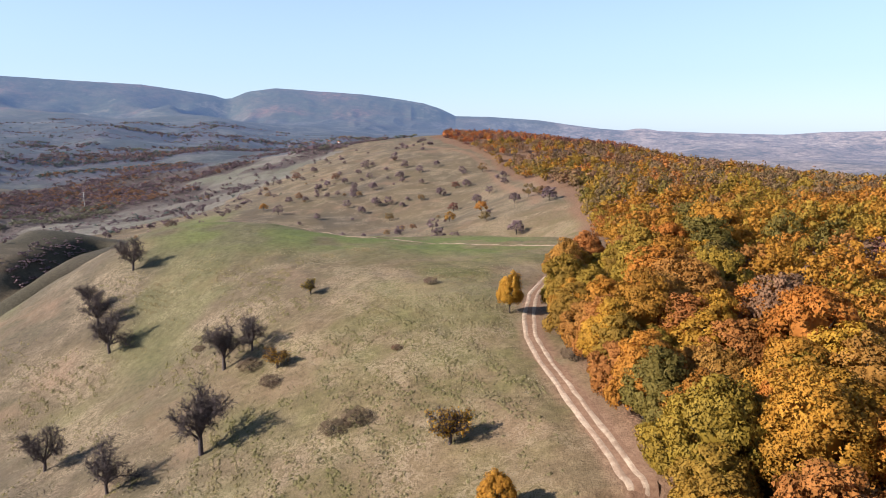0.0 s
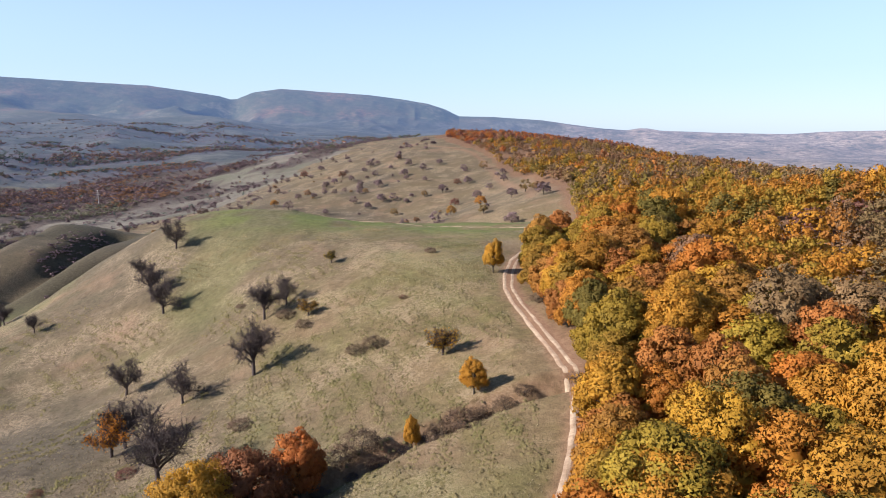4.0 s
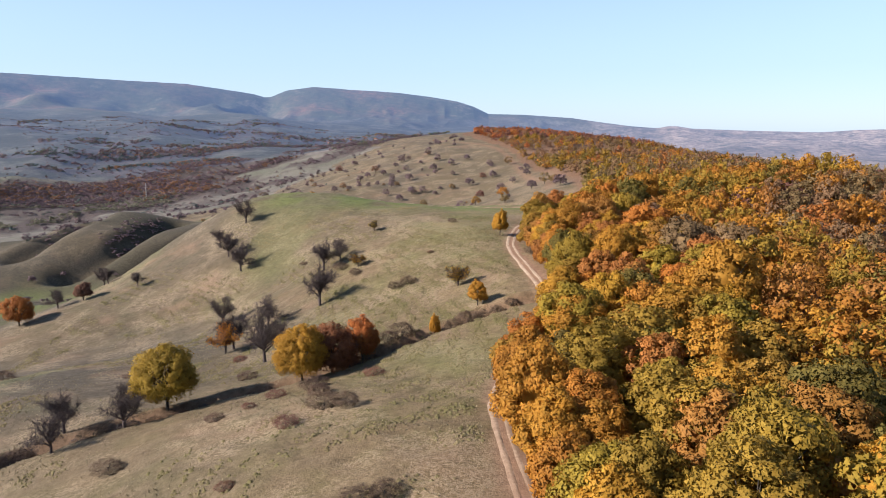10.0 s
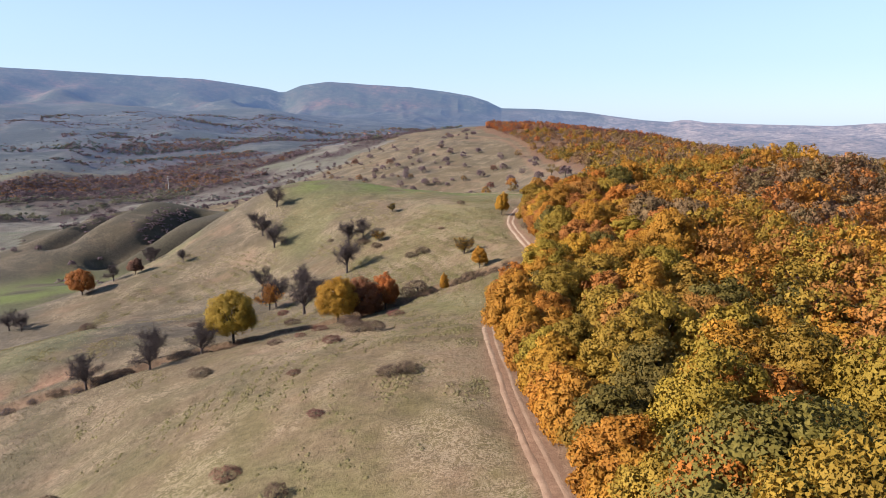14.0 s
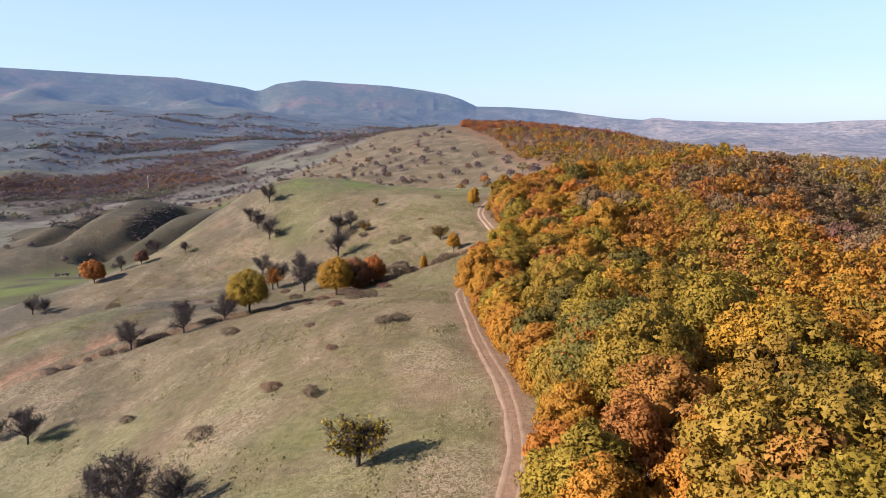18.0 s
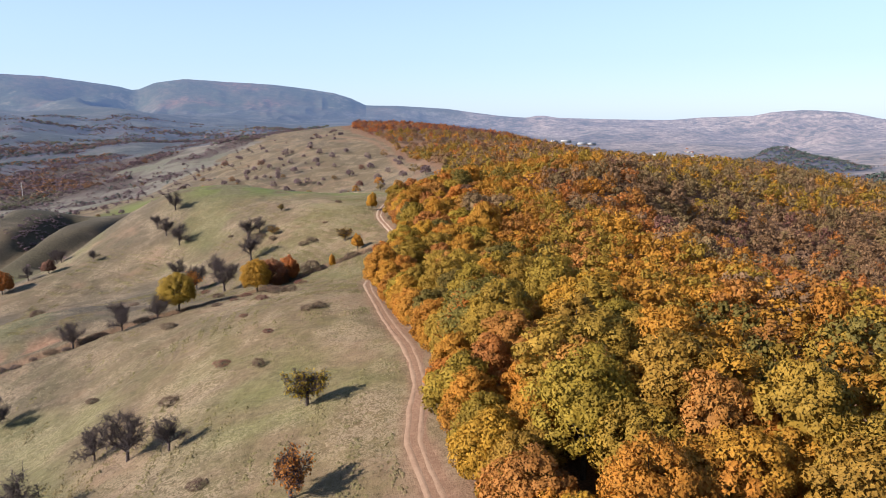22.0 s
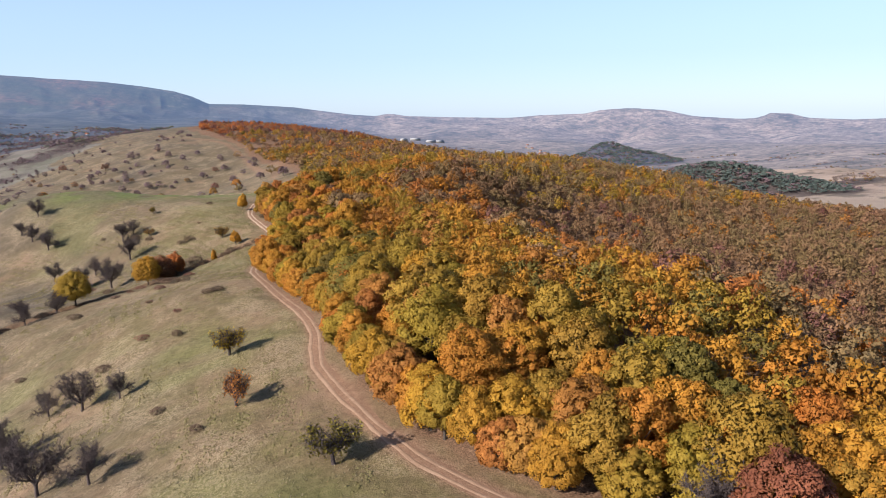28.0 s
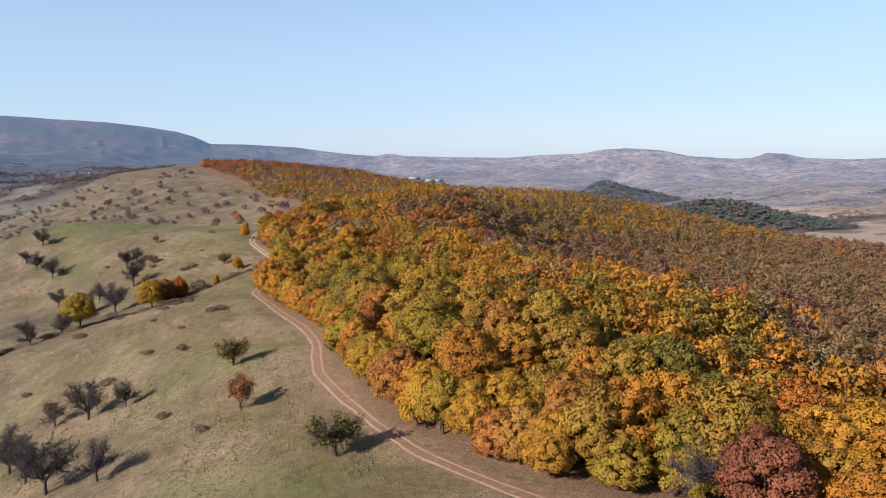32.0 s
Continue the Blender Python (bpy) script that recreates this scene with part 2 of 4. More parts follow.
BRONZE = foliage("bronze_oak_leaves", [(0.229, 0.096, 0.021), (0.315, 0.136, 0.030), (0.386, 0.174, 0.041)])
BROWN = foliage("dull_brown_oak_leaves", [(0.142, 0.081, 0.041), (0.209, 0.121, 0.061), (0.277, 0.162, 0.084)])
DULL = foliage("dull_olive_oak_leaves", [(0.131, 0.087, 0.039), (0.193, 0.128, 0.055), (0.255, 0.170, 0.076)])
RUSSET = foliage("russet_leaves", [(0.237, 0.082, 0.022), (0.336, 0.122, 0.030), (0.399, 0.161, 0.037)])
CRIMSON = foliage("crimson_leaves", [(0.151, 0.022, 0.010), (0.244, 0.043, 0.014), (0.291, 0.074, 0.014)])
MAROON = foliage("maroon_leaves", [(0.107, 0.047, 0.038), (0.159, 0.072, 0.052), (0.202, 0.096, 0.070)])
BARE = foliage("bare_twigs_haze", [(0.105, 0.078, 0.064), (0.150, 0.113, 0.094), (0.200, 0.155, 0.130)], 0.1)
SCARLET = foliage("scarlet_leaves", [(0.250, 0.074, 0.022), (0.340, 0.112, 0.028), (0.410, 0.152, 0.034)])
DUSKY = foliage("dusky_red_leaves", [(0.150, 0.052, 0.028), (0.215, 0.078, 0.038), (0.275, 0.108, 0.050)])
WILLOW = foliage("willow_leaves", [(0.102, 0.102, 0.061), (0.150, 0.146, 0.095), (0.190, 0.184, 0.122)])
# Needle green lifted and blued to carry the haze over the far hills.
PINE = foliage("hazed_pine_needles", [(0.050, 0.068, 0.062), (0.074, 0.096, 0.086), (0.100, 0.125, 0.110)], 0.1)
STRAW = foliage("dry_grass", [(0.150, 0.126, 0.065), (0.231, 0.194, 0.112), (0.313, 0.272, 0.177)], 0.2)
BRAMBLE = foliage("bramble_twigs", [(0.060, 0.036, 0.025), (0.100, 0.062, 0.041), (0.140, 0.092, 0.062)], 0.1)
THORN = foliage("thorn_twigs", [(0.041, 0.029, 0.029), (0.071, 0.051, 0.048), (0.102, 0.073, 0.068)], 0.05)
BARK = bark("oak_bark", (0.031, 0.024, 0.019), (0.088, 0.071, 0.058))
TWIG = bark("twig_bark", (0.048, 0.036, 0.035), (0.102, 0.079, 0.075))
RUT = track_soil("pale_track_soil", (0.300, 0.218, 0.154), (0.450, 0.345, 0.250))
VERGE = soil("brown_track_soil", (0.150, 0.082, 0.050), (0.245, 0.146, 0.092))
PURPLE = foliage("leafless_wood_twigs", [(0.084, 0.056, 0.061), (0.136, 0.090, 0.097), (0.194, 0.131, 0.133)], 0.1)
WEED = foliage("brown_weed_stalks", [(0.095, 0.066, 0.040), (0.135, 0.095, 0.058), (0.175, 0.128, 0.082)], 0.1)


# ---- building helpers ----
def fast_mesh(name, verts, faces, mats, index=None, smooth_shade=False):
    """A mesh from arrays: faces is an N x k array."""
    verts, faces = np.asarray(verts, np.float32), np.asarray(faces, np.int32)
    me = bpy.data.meshes.new(name)
    k = faces.shape[1]
    me.vertices.add(len(verts))
    me.vertices.foreach_set("co", verts.ravel())
    me.loops.add(faces.size)
    me.loops.foreach_set("vertex_index", faces.ravel())
    me.polygons.add(len(faces))
    me.polygons.foreach_set("loop_start", np.arange(0, faces.size, k, dtype=np.int32))
    for m in mats:
        me.materials.append(m)
    if index is not None:
        me.polygons.foreach_set("material_index", np.asarray(index, np.int32))
    if smooth_shade:
        me.polygons.foreach_set("use_smooth", np.ones(len(faces), bool))
    me.update(calc_edges=True)
    return me


def child(name, me, parent, label=""):
    ob = new(name, me)
    ob.parent = parent
    return tagged(ob, label) if label else ob


def empty(name, x=0, y=0, z=0):
    ob = new(name)
    ob.location = (x, y, z)
    return ob


class Parts:
    """Collects pieces of geometry with equal face sizes; leaves may carry the rounded shading of their bough."""

    def __init__(self):
        self.v, self.f, self.m, self.r, self.n = [], [], [], [], 0

    def add(self, v, f, mat=0, round_off=None):
        self.v.append(np.asarray(v, float))
        self.f.append(np.asarray(f) + self.n)
        self.m.append(np.full(len(f), mat))
        self.r.append(np.zeros((len(v), 3)) if round_off is None else round_off)
        self.n += len(v)

    def mesh(self, name, mats, smooth_shade=False):
        me = fast_mesh(name, np.concatenate(self.v), np.concatenate(self.f), mats, np.concatenate(self.m), smooth_shade)
        return rounded(me, np.concatenate(self.r))


def rounded(me, normals):
    """Shades each leaf as part of its bough."""
    if np.any(normals):
        me.polygons.foreach_set("use_smooth", np.ones(len(me.polygons), bool))
        me.normals_split_custom_set_from_vertices(normals.astype(np.float32))
    return me


def axes_for(normal, rng):
    """Two directions across each normal, turned at random."""
    side = np.cross(normal, rng.normal(size=normal.shape))
    side /= np.linalg.norm(side, axis=1, keepdims=True) + 1e-9
    return side, np.cross(normal, side)


def leaf_quads(centres, normals, sizes, rng):
    n = len(centres)
    a, b = axes_for(normals, rng)
    s, w = sizes[:, None] * a, sizes[:, None] * b * rng.uniform(0.6, 1.1, (n, 1))
    dip = normals * (sizes * 0.45)[:, None]
    v = np.stack([centres - s - dip, centres - w, centres + s - dip, centres + w + 0.3 * dip], 1).reshape(-1, 3)
    k = np.arange(n)[:, None] * 4
    return v, np.concatenate([k + [0, 1, 2], k + [0, 2, 3]], 0)


def leaf_flakes(centres, normals, sizes, rng):
    """Single pointed leaf sprays, one triangle each."""
    n = len(centres)
    a, b = axes_for(normals, rng)
    s, w = sizes[:, None] * a, sizes[:, None] * b * rng.uniform(0.7, 1.2, (n, 1))
    dip = normals * (sizes * rng.uniform(-0.1, 0.5, n))[:, None]
    v = np.stack([centres - s * 0.7 - w * 0.85, centres + s * 1.15 - dip, centres - s * 0.7 + w * 0.85], 1).reshape(-1, 3)
    return v, np.arange(3 * n).reshape(n, 3)


ICO = bmesh.new()
bmesh.ops.create_icosphere(ICO, subdivisions=2, radius=1)
ICO_V = np.array([v.co[:] for v in ICO.verts])
ICO_F = np.array([[v.index for v in f.verts] for f in ICO.faces])
ICO.free()


def blob(parts, centre, radii, rng, mat=0):
    parts.add(np.array(centre) + ICO_V * radii * rng.uniform(0.82, 1.1, (len(ICO_V), 1)), ICO_F, mat, ICO_V)


def tube(parts, a, b, ra, rb, sides=5, mat=0):
    a, b = np.asarray(a, float), np.asarray(b, float)
    d = (b - a) / (np.linalg.norm(b - a) + 1e-9)
    u = np.cross(d, (0.31, 0.87, 0.4))
    u /= np.linalg.norm(u) + 1e-9
    w = np.cross(d, u)
    ang = np.arange(sides) / sides * 2 * np.pi
    ring = np.cos(ang)[:, None] * u + np.sin(ang)[:, None] * w
    k, nxt = np.arange(sides), (np.arange(sides) + 1) % sides
    f = np.concatenate([np.stack([k, nxt, nxt + sides], 1), np.stack([k, nxt + sides, k + sides], 1)])
    parts.add(np.concatenate([a + ring * ra, b + ring * rb]), f, mat)


def bent_limb(parts, a, way, length, radius, rng, steps=4, sides=5, lift=0.15, wander=0.22):
    """A tapering limb of several bent lengths; gives back its places and directions."""
    p, d, out = np.array(a, float), np.array(way, float) / np.linalg.norm(way), []
    for i in range(steps):
        d = d + rng.normal(size=3) * wander + np.array((0, 0, lift))
        d /= np.linalg.norm(d)
        q = p + d * length / steps
        tube(parts, p, q, radius * (1 - 0.8 * i / steps), radius * (1 - 0.8 * (i + 1) / steps), sides)
        p = q
        out.append((p.copy(), d.copy(), (i + 1) / steps))
    return out


def dome_clumps(height, spread, low, count, rng, size=0.25):
    """Leafy clumps over an uneven dome: centre, outward direction and radius of each."""
    k = np.arange(count) + 0.5
    up = 1 - 1.55 * k / count
    turn = k * 2.39996 + rng.uniform(0, 6.28)
    flat = np.sqrt(np.clip(1 - up * up, 0.02, 1))
    d = np.stack([np.cos(turn) * flat, np.sin(turn) * flat, up], -1) + rng.normal(size=(count, 3)) * 0.10
    d /= np.linalg.norm(d, axis=1, keepdims=True)
    wave = np.zeros(count)
    for i in range(5):
        w = rng.normal(size=3) * 2.2
        wave += 0.075 * np.sin(d @ w + rng.uniform(0, 6.28))
    mid = low + 0.38 * (height - low)
    tall = np.where(d[:, 2] > 0, height - mid, mid - low)
    reach = (1 - 0.75 * size + wave + rng.uniform(-0.10, 0.07, count))[:, None]
    c = d * reach * np.stack([np.full(count, spread), np.full(count, spread), tall], -1) + (0, 0, mid)
    out = d / np.array((spread, spread, 0.5 * (height - low)))
    return c, out / np.linalg.norm(out, axis=1, keepdims=True), spread * size * rng.uniform(0.72, 1.2, count)


def leafy_crown(parts, height, spread, low, count, per, leaf, rng, size=0.25, core=0.45):
    """A crown of leafy clumps, each a knot of leaves lying over its outside."""
    c, out, r = dome_clumps(height, spread, low, count, rng, size)
    if core > 0:
        v, f = GEM
        for p, q, o in zip(c, r, out):
            parts.add(p - o * 0.25 * q + v * (q, q, 0.85 * q) * core * rng.uniform(0.8, 1.1, (len(v), 1)), f, 0, v)
    k = np.repeat(np.arange(count), per)
    d = rng.normal(size=(len(k), 3)) + 0.9 * out[k] + np.array((0, 0, 0.25))
    d /= np.linalg.norm(d, axis=1, keepdims=True)
    at = c[k] + d * (r[k] * rng.uniform(0.25, 1.30, len(k)) ** 0.5)[:, None] * (1, 1, 0.85)
    face = d + 0.45 * rng.normal(size=d.shape)
    face /= np.linalg.norm(face, axis=1, keepdims=True)
    bough = 0.75 * d + 0.35 * out[k] + 0.5 * face
    bough /= np.linalg.norm(bough, axis=1, keepdims=True)
    parts.add(*leaf_flakes(at, face, leaf * rng.uniform(0.6, 1.35, len(k)), rng), 0, np.repeat(bough, 3, axis=0))
    return c


GEM = (np.array([(1, 0, 0), (0, 1, 0), (-1, 0, 0), (0, -1, 0), (0, 0, 1), (0, 0, -1)], float), np.array([(0, 1, 4), (1, 2, 4), (2, 3, 4), (3, 0, 4), (1, 0, 5), (2, 1, 5), (3, 2, 5), (0, 3, 5)]))


# ---- routes over the land ----
TRACK = [(47, -184), (38, -168), (29, -153), (24.5, -145), (20.5, -135.5), (17.5, -124.3), (14.6, -108), (13.0, -94), (14.1, -84.8), (15.5, -75), (15.6, -66),
         (15.1, -55), (13.2, -42), (11.3, -28), (9.6, -10), (8.2, 8), (9.4, 19), (12.4, 28.3), (17.2, 43.7), (20.5, 60.6), (19.4, 72.3), (17.4, 86),
         (15.4, 99.6), (14.6, 111), (15.4, 122), (17.9, 135), (22.2, 147.5), (27, 157.5), (33, 175), (37, 192)]
CREST_PATH = [(45, 197), (41, 198), (28.6, 198.4), (14, 202.3), (2.2, 210), (-18, 221), (-48, 232), (-92, 246)]
HILL_PATH = [(58, 440), (66, 500), (56, 620), (46, 760), (30, 850), (12, 905), (-30, 960), (-60, 1040)]
WOOD_EDGE = [(64, -230), (55, -188), (44.5, -163.5), (35.5, -150), (30, -141), (25.5, -130), (22, -115), (20.0, -98), (20.5, -86), (21.5, -70), (20.5, -56), (18, -38), (15, -20),
             (13, 0), (12.5, 14), (16.5, 27), (22, 44), (25.5, 60), (24.5, 76), (23.5, 90), (22.5, 104), (22.5, 122), (26, 138), (32, 152), (40, 172), (47, 190), (52, 215), (60, 260), (68, 330),
             (78, 420), (82, 505), (74, 600), (66, 700), (52, 800), (38, 872), (20, 930), (0, 1000), (-20, 1200), (-30, 1500), (-10, 1700), (60, 1900)]
# ---- terrain ----
# Rounded rises and hollows that the land is summed from: x, y, radius, height.
WIDE_FORMS_A = [
    (0, 0, 3000, 34.4), (-2800, 2800, 1400, 36.3), (2800, 2800, 1400, -31.4), (-1400, 2800, 1400, 36.3), (-1400, 4200, 1400, 42.3),
    (-2800, 4200, 1400, 34.5), (1800, -600, 600, -22.8), (-1800, 0, 600, -23.7), (1200, 1200, 600, -30.0), (-1200, 1200, 600, -19.9),
    (-600, 1800, 600, -15.1), (1200, 1800, 600, -28.1), (-1200, 2400, 600, 2.3), (-1800, 2400, 600, 29.6), (-2400, 2400, 600, 25.5),
    (1200, 2400, 600, -24.6), (-600, 3000, 600, 12.0), (-1200, 3000, 600, 21.8), (0, 3000, 600, 5.5), (-1800, 3000, 600, 21.8),
    (-600, 3600, 600, 27.1), (850, -200, 280, -25.3), (850, 300, 280, -18.4), (-900, 550, 280, -25.1),
]
WIDE_FORMS_B = [
    (-400, 800, 280, -21.1), (100, 800, 280, 27.3), (-900, 800, 280, -12.9), (850, 800, 280, -23.6), (-650, 800, 280, -17.1), (100, 1300, 280, 36.0),
    (100, 1550, 280, 29.4), (-150, 1550, 280, 19.1), (-650, 1550, 280, -12.9), (-1150, 1800, 280, 8.5),
]
RIDGE_FORMS_A = [
    (-420, -20, 140, -26.7), (420, 260, 140, 22.2), (-420, 260, 140, -25.2), (-280, 400, 140, -9.8), (280, 400, 140, 26.2), (280, 680, 140, 13.8),
    (0, 960, 140, 24.8), (280, 960, 140, 13.8), (-420, 960, 140, -11.8), (-560, 1100, 140, -12.8), (100, -250, 75, 28.7), (-50, -250, 75, 14.9),
    (-350, -250, 75, -16.4), (175, -250, 75, 19.1), (175, -100, 75, 3.3), (250, 50, 75, 6.7), (400, 200, 75, -13.1), (175, 275, 75, 15.9),
    (25, 350, 75, 8.6), (100, 425, 75, 15.1), (-350, 500, 75, 10.3), (-200, 500, 75, 6.8), (175, 575, 75, 11.8), (-50, 575, 75, -13.8),
]
RIDGE_FORMS_B = [
    (-350, 650, 75, -6.1),
]
PASTURE_FORMS_A = [
    (20, -200, 40, 17.0), (-20, -160, 40, 14.4), (220, -160, 40, -13.3), (-60, -160, 40, -4.6), (60, -120, 40, 13.7), (100, -120, 40, 14.8),
    (-20, -120, 40, 11.2), (-60, -80, 40, 9.5), (20, -80, 40, 15.3), (100, -80, 40, 15.5), (20, -40, 40, 14.9), (100, -40, 40, 10.3),
    (180, -40, 40, -16.5), (-140, -40, 40, 5.4), (100, 0, 40, 22.8), (-20, 0, 40, 24.7), (-100, 40, 40, 20.6), (60, 40, 40, 17.8), (140, 40, 40, 6.8),
    (220, 40, 40, -11.9), (100, 80, 40, 10.3), (20, 80, 40, 21.4), (-60, 80, 40, 3.2), (180, 80, 40, -16.8),
]
PASTURE_FORMS_B = [
    (140, 120, 40, 35.7), (60, 120, 40, 5.0), (-20, 120, 40, 12.8), (-180, 120, 40, 4.0), (100, 160, 40, 23.0), (220, 160, 40, -19.0),
    (-20, 160, 40, 13.6), (-60, 160, 40, 1.5), (20, 160, 40, 12.8), (-140, 160, 40, 12.5), (-180, 200, 40, -4.0), (-60, 200, 40, 21.6),
    (60, 200, 40, 14.0), (-60, 240, 40, 3.7), (-220, 240, 40, -4.6), (-140, 240, 40, 9.7), (60, 240, 40, 1.0), (20, 240, 40, 15.7),
    (-100, 240, 40, 25.7), (180, 240, 40, 9.1), (-180, 280, 40, -5.5), (-20, 280, 40, 12.3), (100, 320, 40, 8.3), (-140, 320, 40, 11.9),
]
PASTURE_FORMS_C = [
    (20, 360, 40, -13.3), (-260, 360, 40, -7.4), (-300, 400, 40, -10.2), (-220, 400, 40, -8.8), (-260, 440, 40, 4.9), (-340, 440, 40, 11.3),
    (-420, 480, 40, -12.8), (60, 520, 40, 4.0), (-140, 520, 40, -8.8), (-340, 520, 40, 7.3), (-340, 560, 40, 10.5), (-260, 600, 40, -8.3),
    (100, 600, 40, 12.0),
]
VALLEY_HILLS = [(870, 860, 62, 32), (950, 805, 54, 37), (1030, 742, 42, 12), (1350, 1890, 74, 74), (1395, 1740, 56, 34), (-330, 2300, 140, 25)]
# Skyline all round: bearing in degrees from north (+y), height of the crest.
SKYLINE = [(-180, 60), (-120, 90), (-80, 180), (-50, 290), (-37, 308), (-32, 297), (-28, 286), (-23.4, 275), (-20.7, 249), (-18.4, 225), (-17.3, 200),
           (-15.7, 250), (-13.5, 272), (-10.4, 257), (-6.8, 243), (-4.1, 218), (-1.8, 192), (-0.4, 159), (0.8, 116), (3.5, 112), (7.7, 92),
           (9.7, 70), (12.4, 44), (14.5, 33), (15.2, 46), (16, 45), (17, 32), (21, 22), (26, 15), (28.4, 30), (32.2, 38), (33.6, 61), (35.9, 70),
           (38.6, 55), (40.8, 18), (44.2, 1), (45.7, 6), (46.3, 34), (47.8, 30), (49, 5), (52, -4), (60, 20), (90, 10), (130, 20), (180, 60)]


def value_noise(x, y, size, seed):
    """Smooth noise from -1 to 1 with features of that size in metres."""
    u, v = np.asarray(x, float) / size, np.asarray(y, float) / size
    i, j = np.floor(u).astype(np.int64), np.floor(v).astype(np.int64)
    a, b = u - i, v - j
    a, b = a * a * (3 - 2 * a), b * b * (3 - 2 * b)

    def grain(m, n):
        h = np.sin(m * 127.1 + n * 311.7 + seed * 74.7) * 43758.5453
        return 2 * (h - np.floor(h)) - 1

    low = grain(i, j) * (1 - a) + grain(i + 1, j) * a
    high = grain(i, j + 1) * (1 - a) + grain(i + 1, j + 1) * a
    return low * (1 - b) + high * b


def smooth(e0, e1, v):
    k = np.clip((np.asarray(v, float) - e0) / (e1 - e0), 0, 1)
    return k * k * (3 - 2 * k)


def line_distance(x, y, line):
    """Distance to a polyline and the way along it at the nearest place, in metres."""
    best, along, run = np.full(np.shape(x), 1e9), np.zeros(np.shape(x)), 0.0
    for (ax, ay), (bx, by) in zip(line, line[1:]):
        length = math.hypot(bx - ax, by - ay)
        k = np.clip(((x - ax) * (bx - ax) + (y - ay) * (by - ay)) / length**2, 0, 1)
        d = np.hypot(x - ax - k * (bx - ax), y - ay - k * (by - ay))
        along = np.where(d < best, run + k * length, along)
        best = np.minimum(best, d)
        run += length
    return best, along


DITCH = [(26, 66), (8, 62), (-6, 56), (-18, 46), (-34, 37), (-50, 27.5), (-63, 20), (-76, 12), (-92, 5), (-118, -6), (-150, -14)]
GULLIES = [([(-362, 546), (-346, 517), (-348, 469), (-352, 430)], 16, 14), ([(-271, 526), (-274, 487), (-282, 440), (-300, 405)], 13, 11), ([(-213, 505), (-222, 465), (-250, 410)], 9, 10), ([(-120, 420), (-190, 380), (-250, 330)], 10, 16)]
BANK = [(-16, 14), (-30, -3), (-45, -14), (-62, -24), (-84, -34)]
SCAR = [(-81, 22), (-89, 17), (-96, 13), (-101, 8), (-104, 2)]


def land(x, y):
    """Height of the ground without its fine relief."""
    x, y = np.asarray(x, float), np.asarray(y, float)
    z = np.full(np.broadcast(x, y).shape, -75.0)
    for forms in (WIDE_FORMS_A, WIDE_FORMS_B, RIDGE_FORMS_A, RIDGE_FORMS_B, PASTURE_FORMS_A, PASTURE_FORMS_B, PASTURE_FORMS_C, VALLEY_HILLS):
        for fx, fy, r, h in forms:
            z = z + h * np.exp(-((x - fx) ** 2 + (y - fy) ** 2) / (2 * r * r))
    for line, deep, wide in GULLIES:
        z = z - deep * np.exp(-(line_distance(x, y, line)[0] / wide) ** 2)
    far = np.hypot(x, y)
    z = z + smooth(900, 2500, far) * (14 * value_noise(x, y, 520, 3) + 7 * value_noise(x, y, 210, 4))
    z = z + smooth(330, 700, far) * (1 - smooth(2500, 3200, far)) * (4.0 * value_noise(x, y, 120, 5) + 2.0 * value_noise(x, y, 50, 6) + 1.3 * value_noise(x, y, 24, 7))
    z = z - 13 * smooth(-250, -600, x) * smooth(650, 1000, far) * (1 - smooth(2400, 3000, far)) * (1.2 * np.abs(value_noise(x + 0.4 * y, y, 260, 15)) + 0.5 * np.abs(value_noise(x, y, 95, 16)) - 0.7)
    crest = np.interp(np.degrees(np.arctan2(x, y)), [b for b, h in SKYLINE], [h for b, h in SKYLINE])
    climb = np.clip((far - 3250) / 1030, 0, 1)
    rise = climb ** 1.8
    arc = np.radians(np.degrees(np.arctan2(x, y))) * 3700
    ravines = np.sqrt(value_noise(arc + 0.30 * far, far * 0.22, 680, 8) ** 2 + 0.03) + 0.42 * np.sqrt(value_noise(arc - 0.25 * far, far * 0.35, 270, 9) ** 2 + 0.03) + 0.10 * np.abs(value_noise(arc, far * 0.6, 75, 10))
    body = (0.15 + 0.85 * 4 * climb * (1 - climb)) * (1 - smooth(4080, 4260, far)) * smooth(-30, 120, crest) * smooth(2700, 3700, far)
    foot = smooth(1700, 2200, far) * (1 - smooth(2700, 3700, far)) * smooth(0, 120, crest)
    z = z * (1 - rise) + crest * rise - 185 * (ravines - 0.42) * body - 34 * ravines * foot - 60 * smooth(4300, 4900, far) * rise
    z = np.where(far > 3050, np.minimum(z, 39 + (crest - 39) * (far / 4300) * 0.95 + 14 * smooth(4000, 4300, far)), z)
    return z


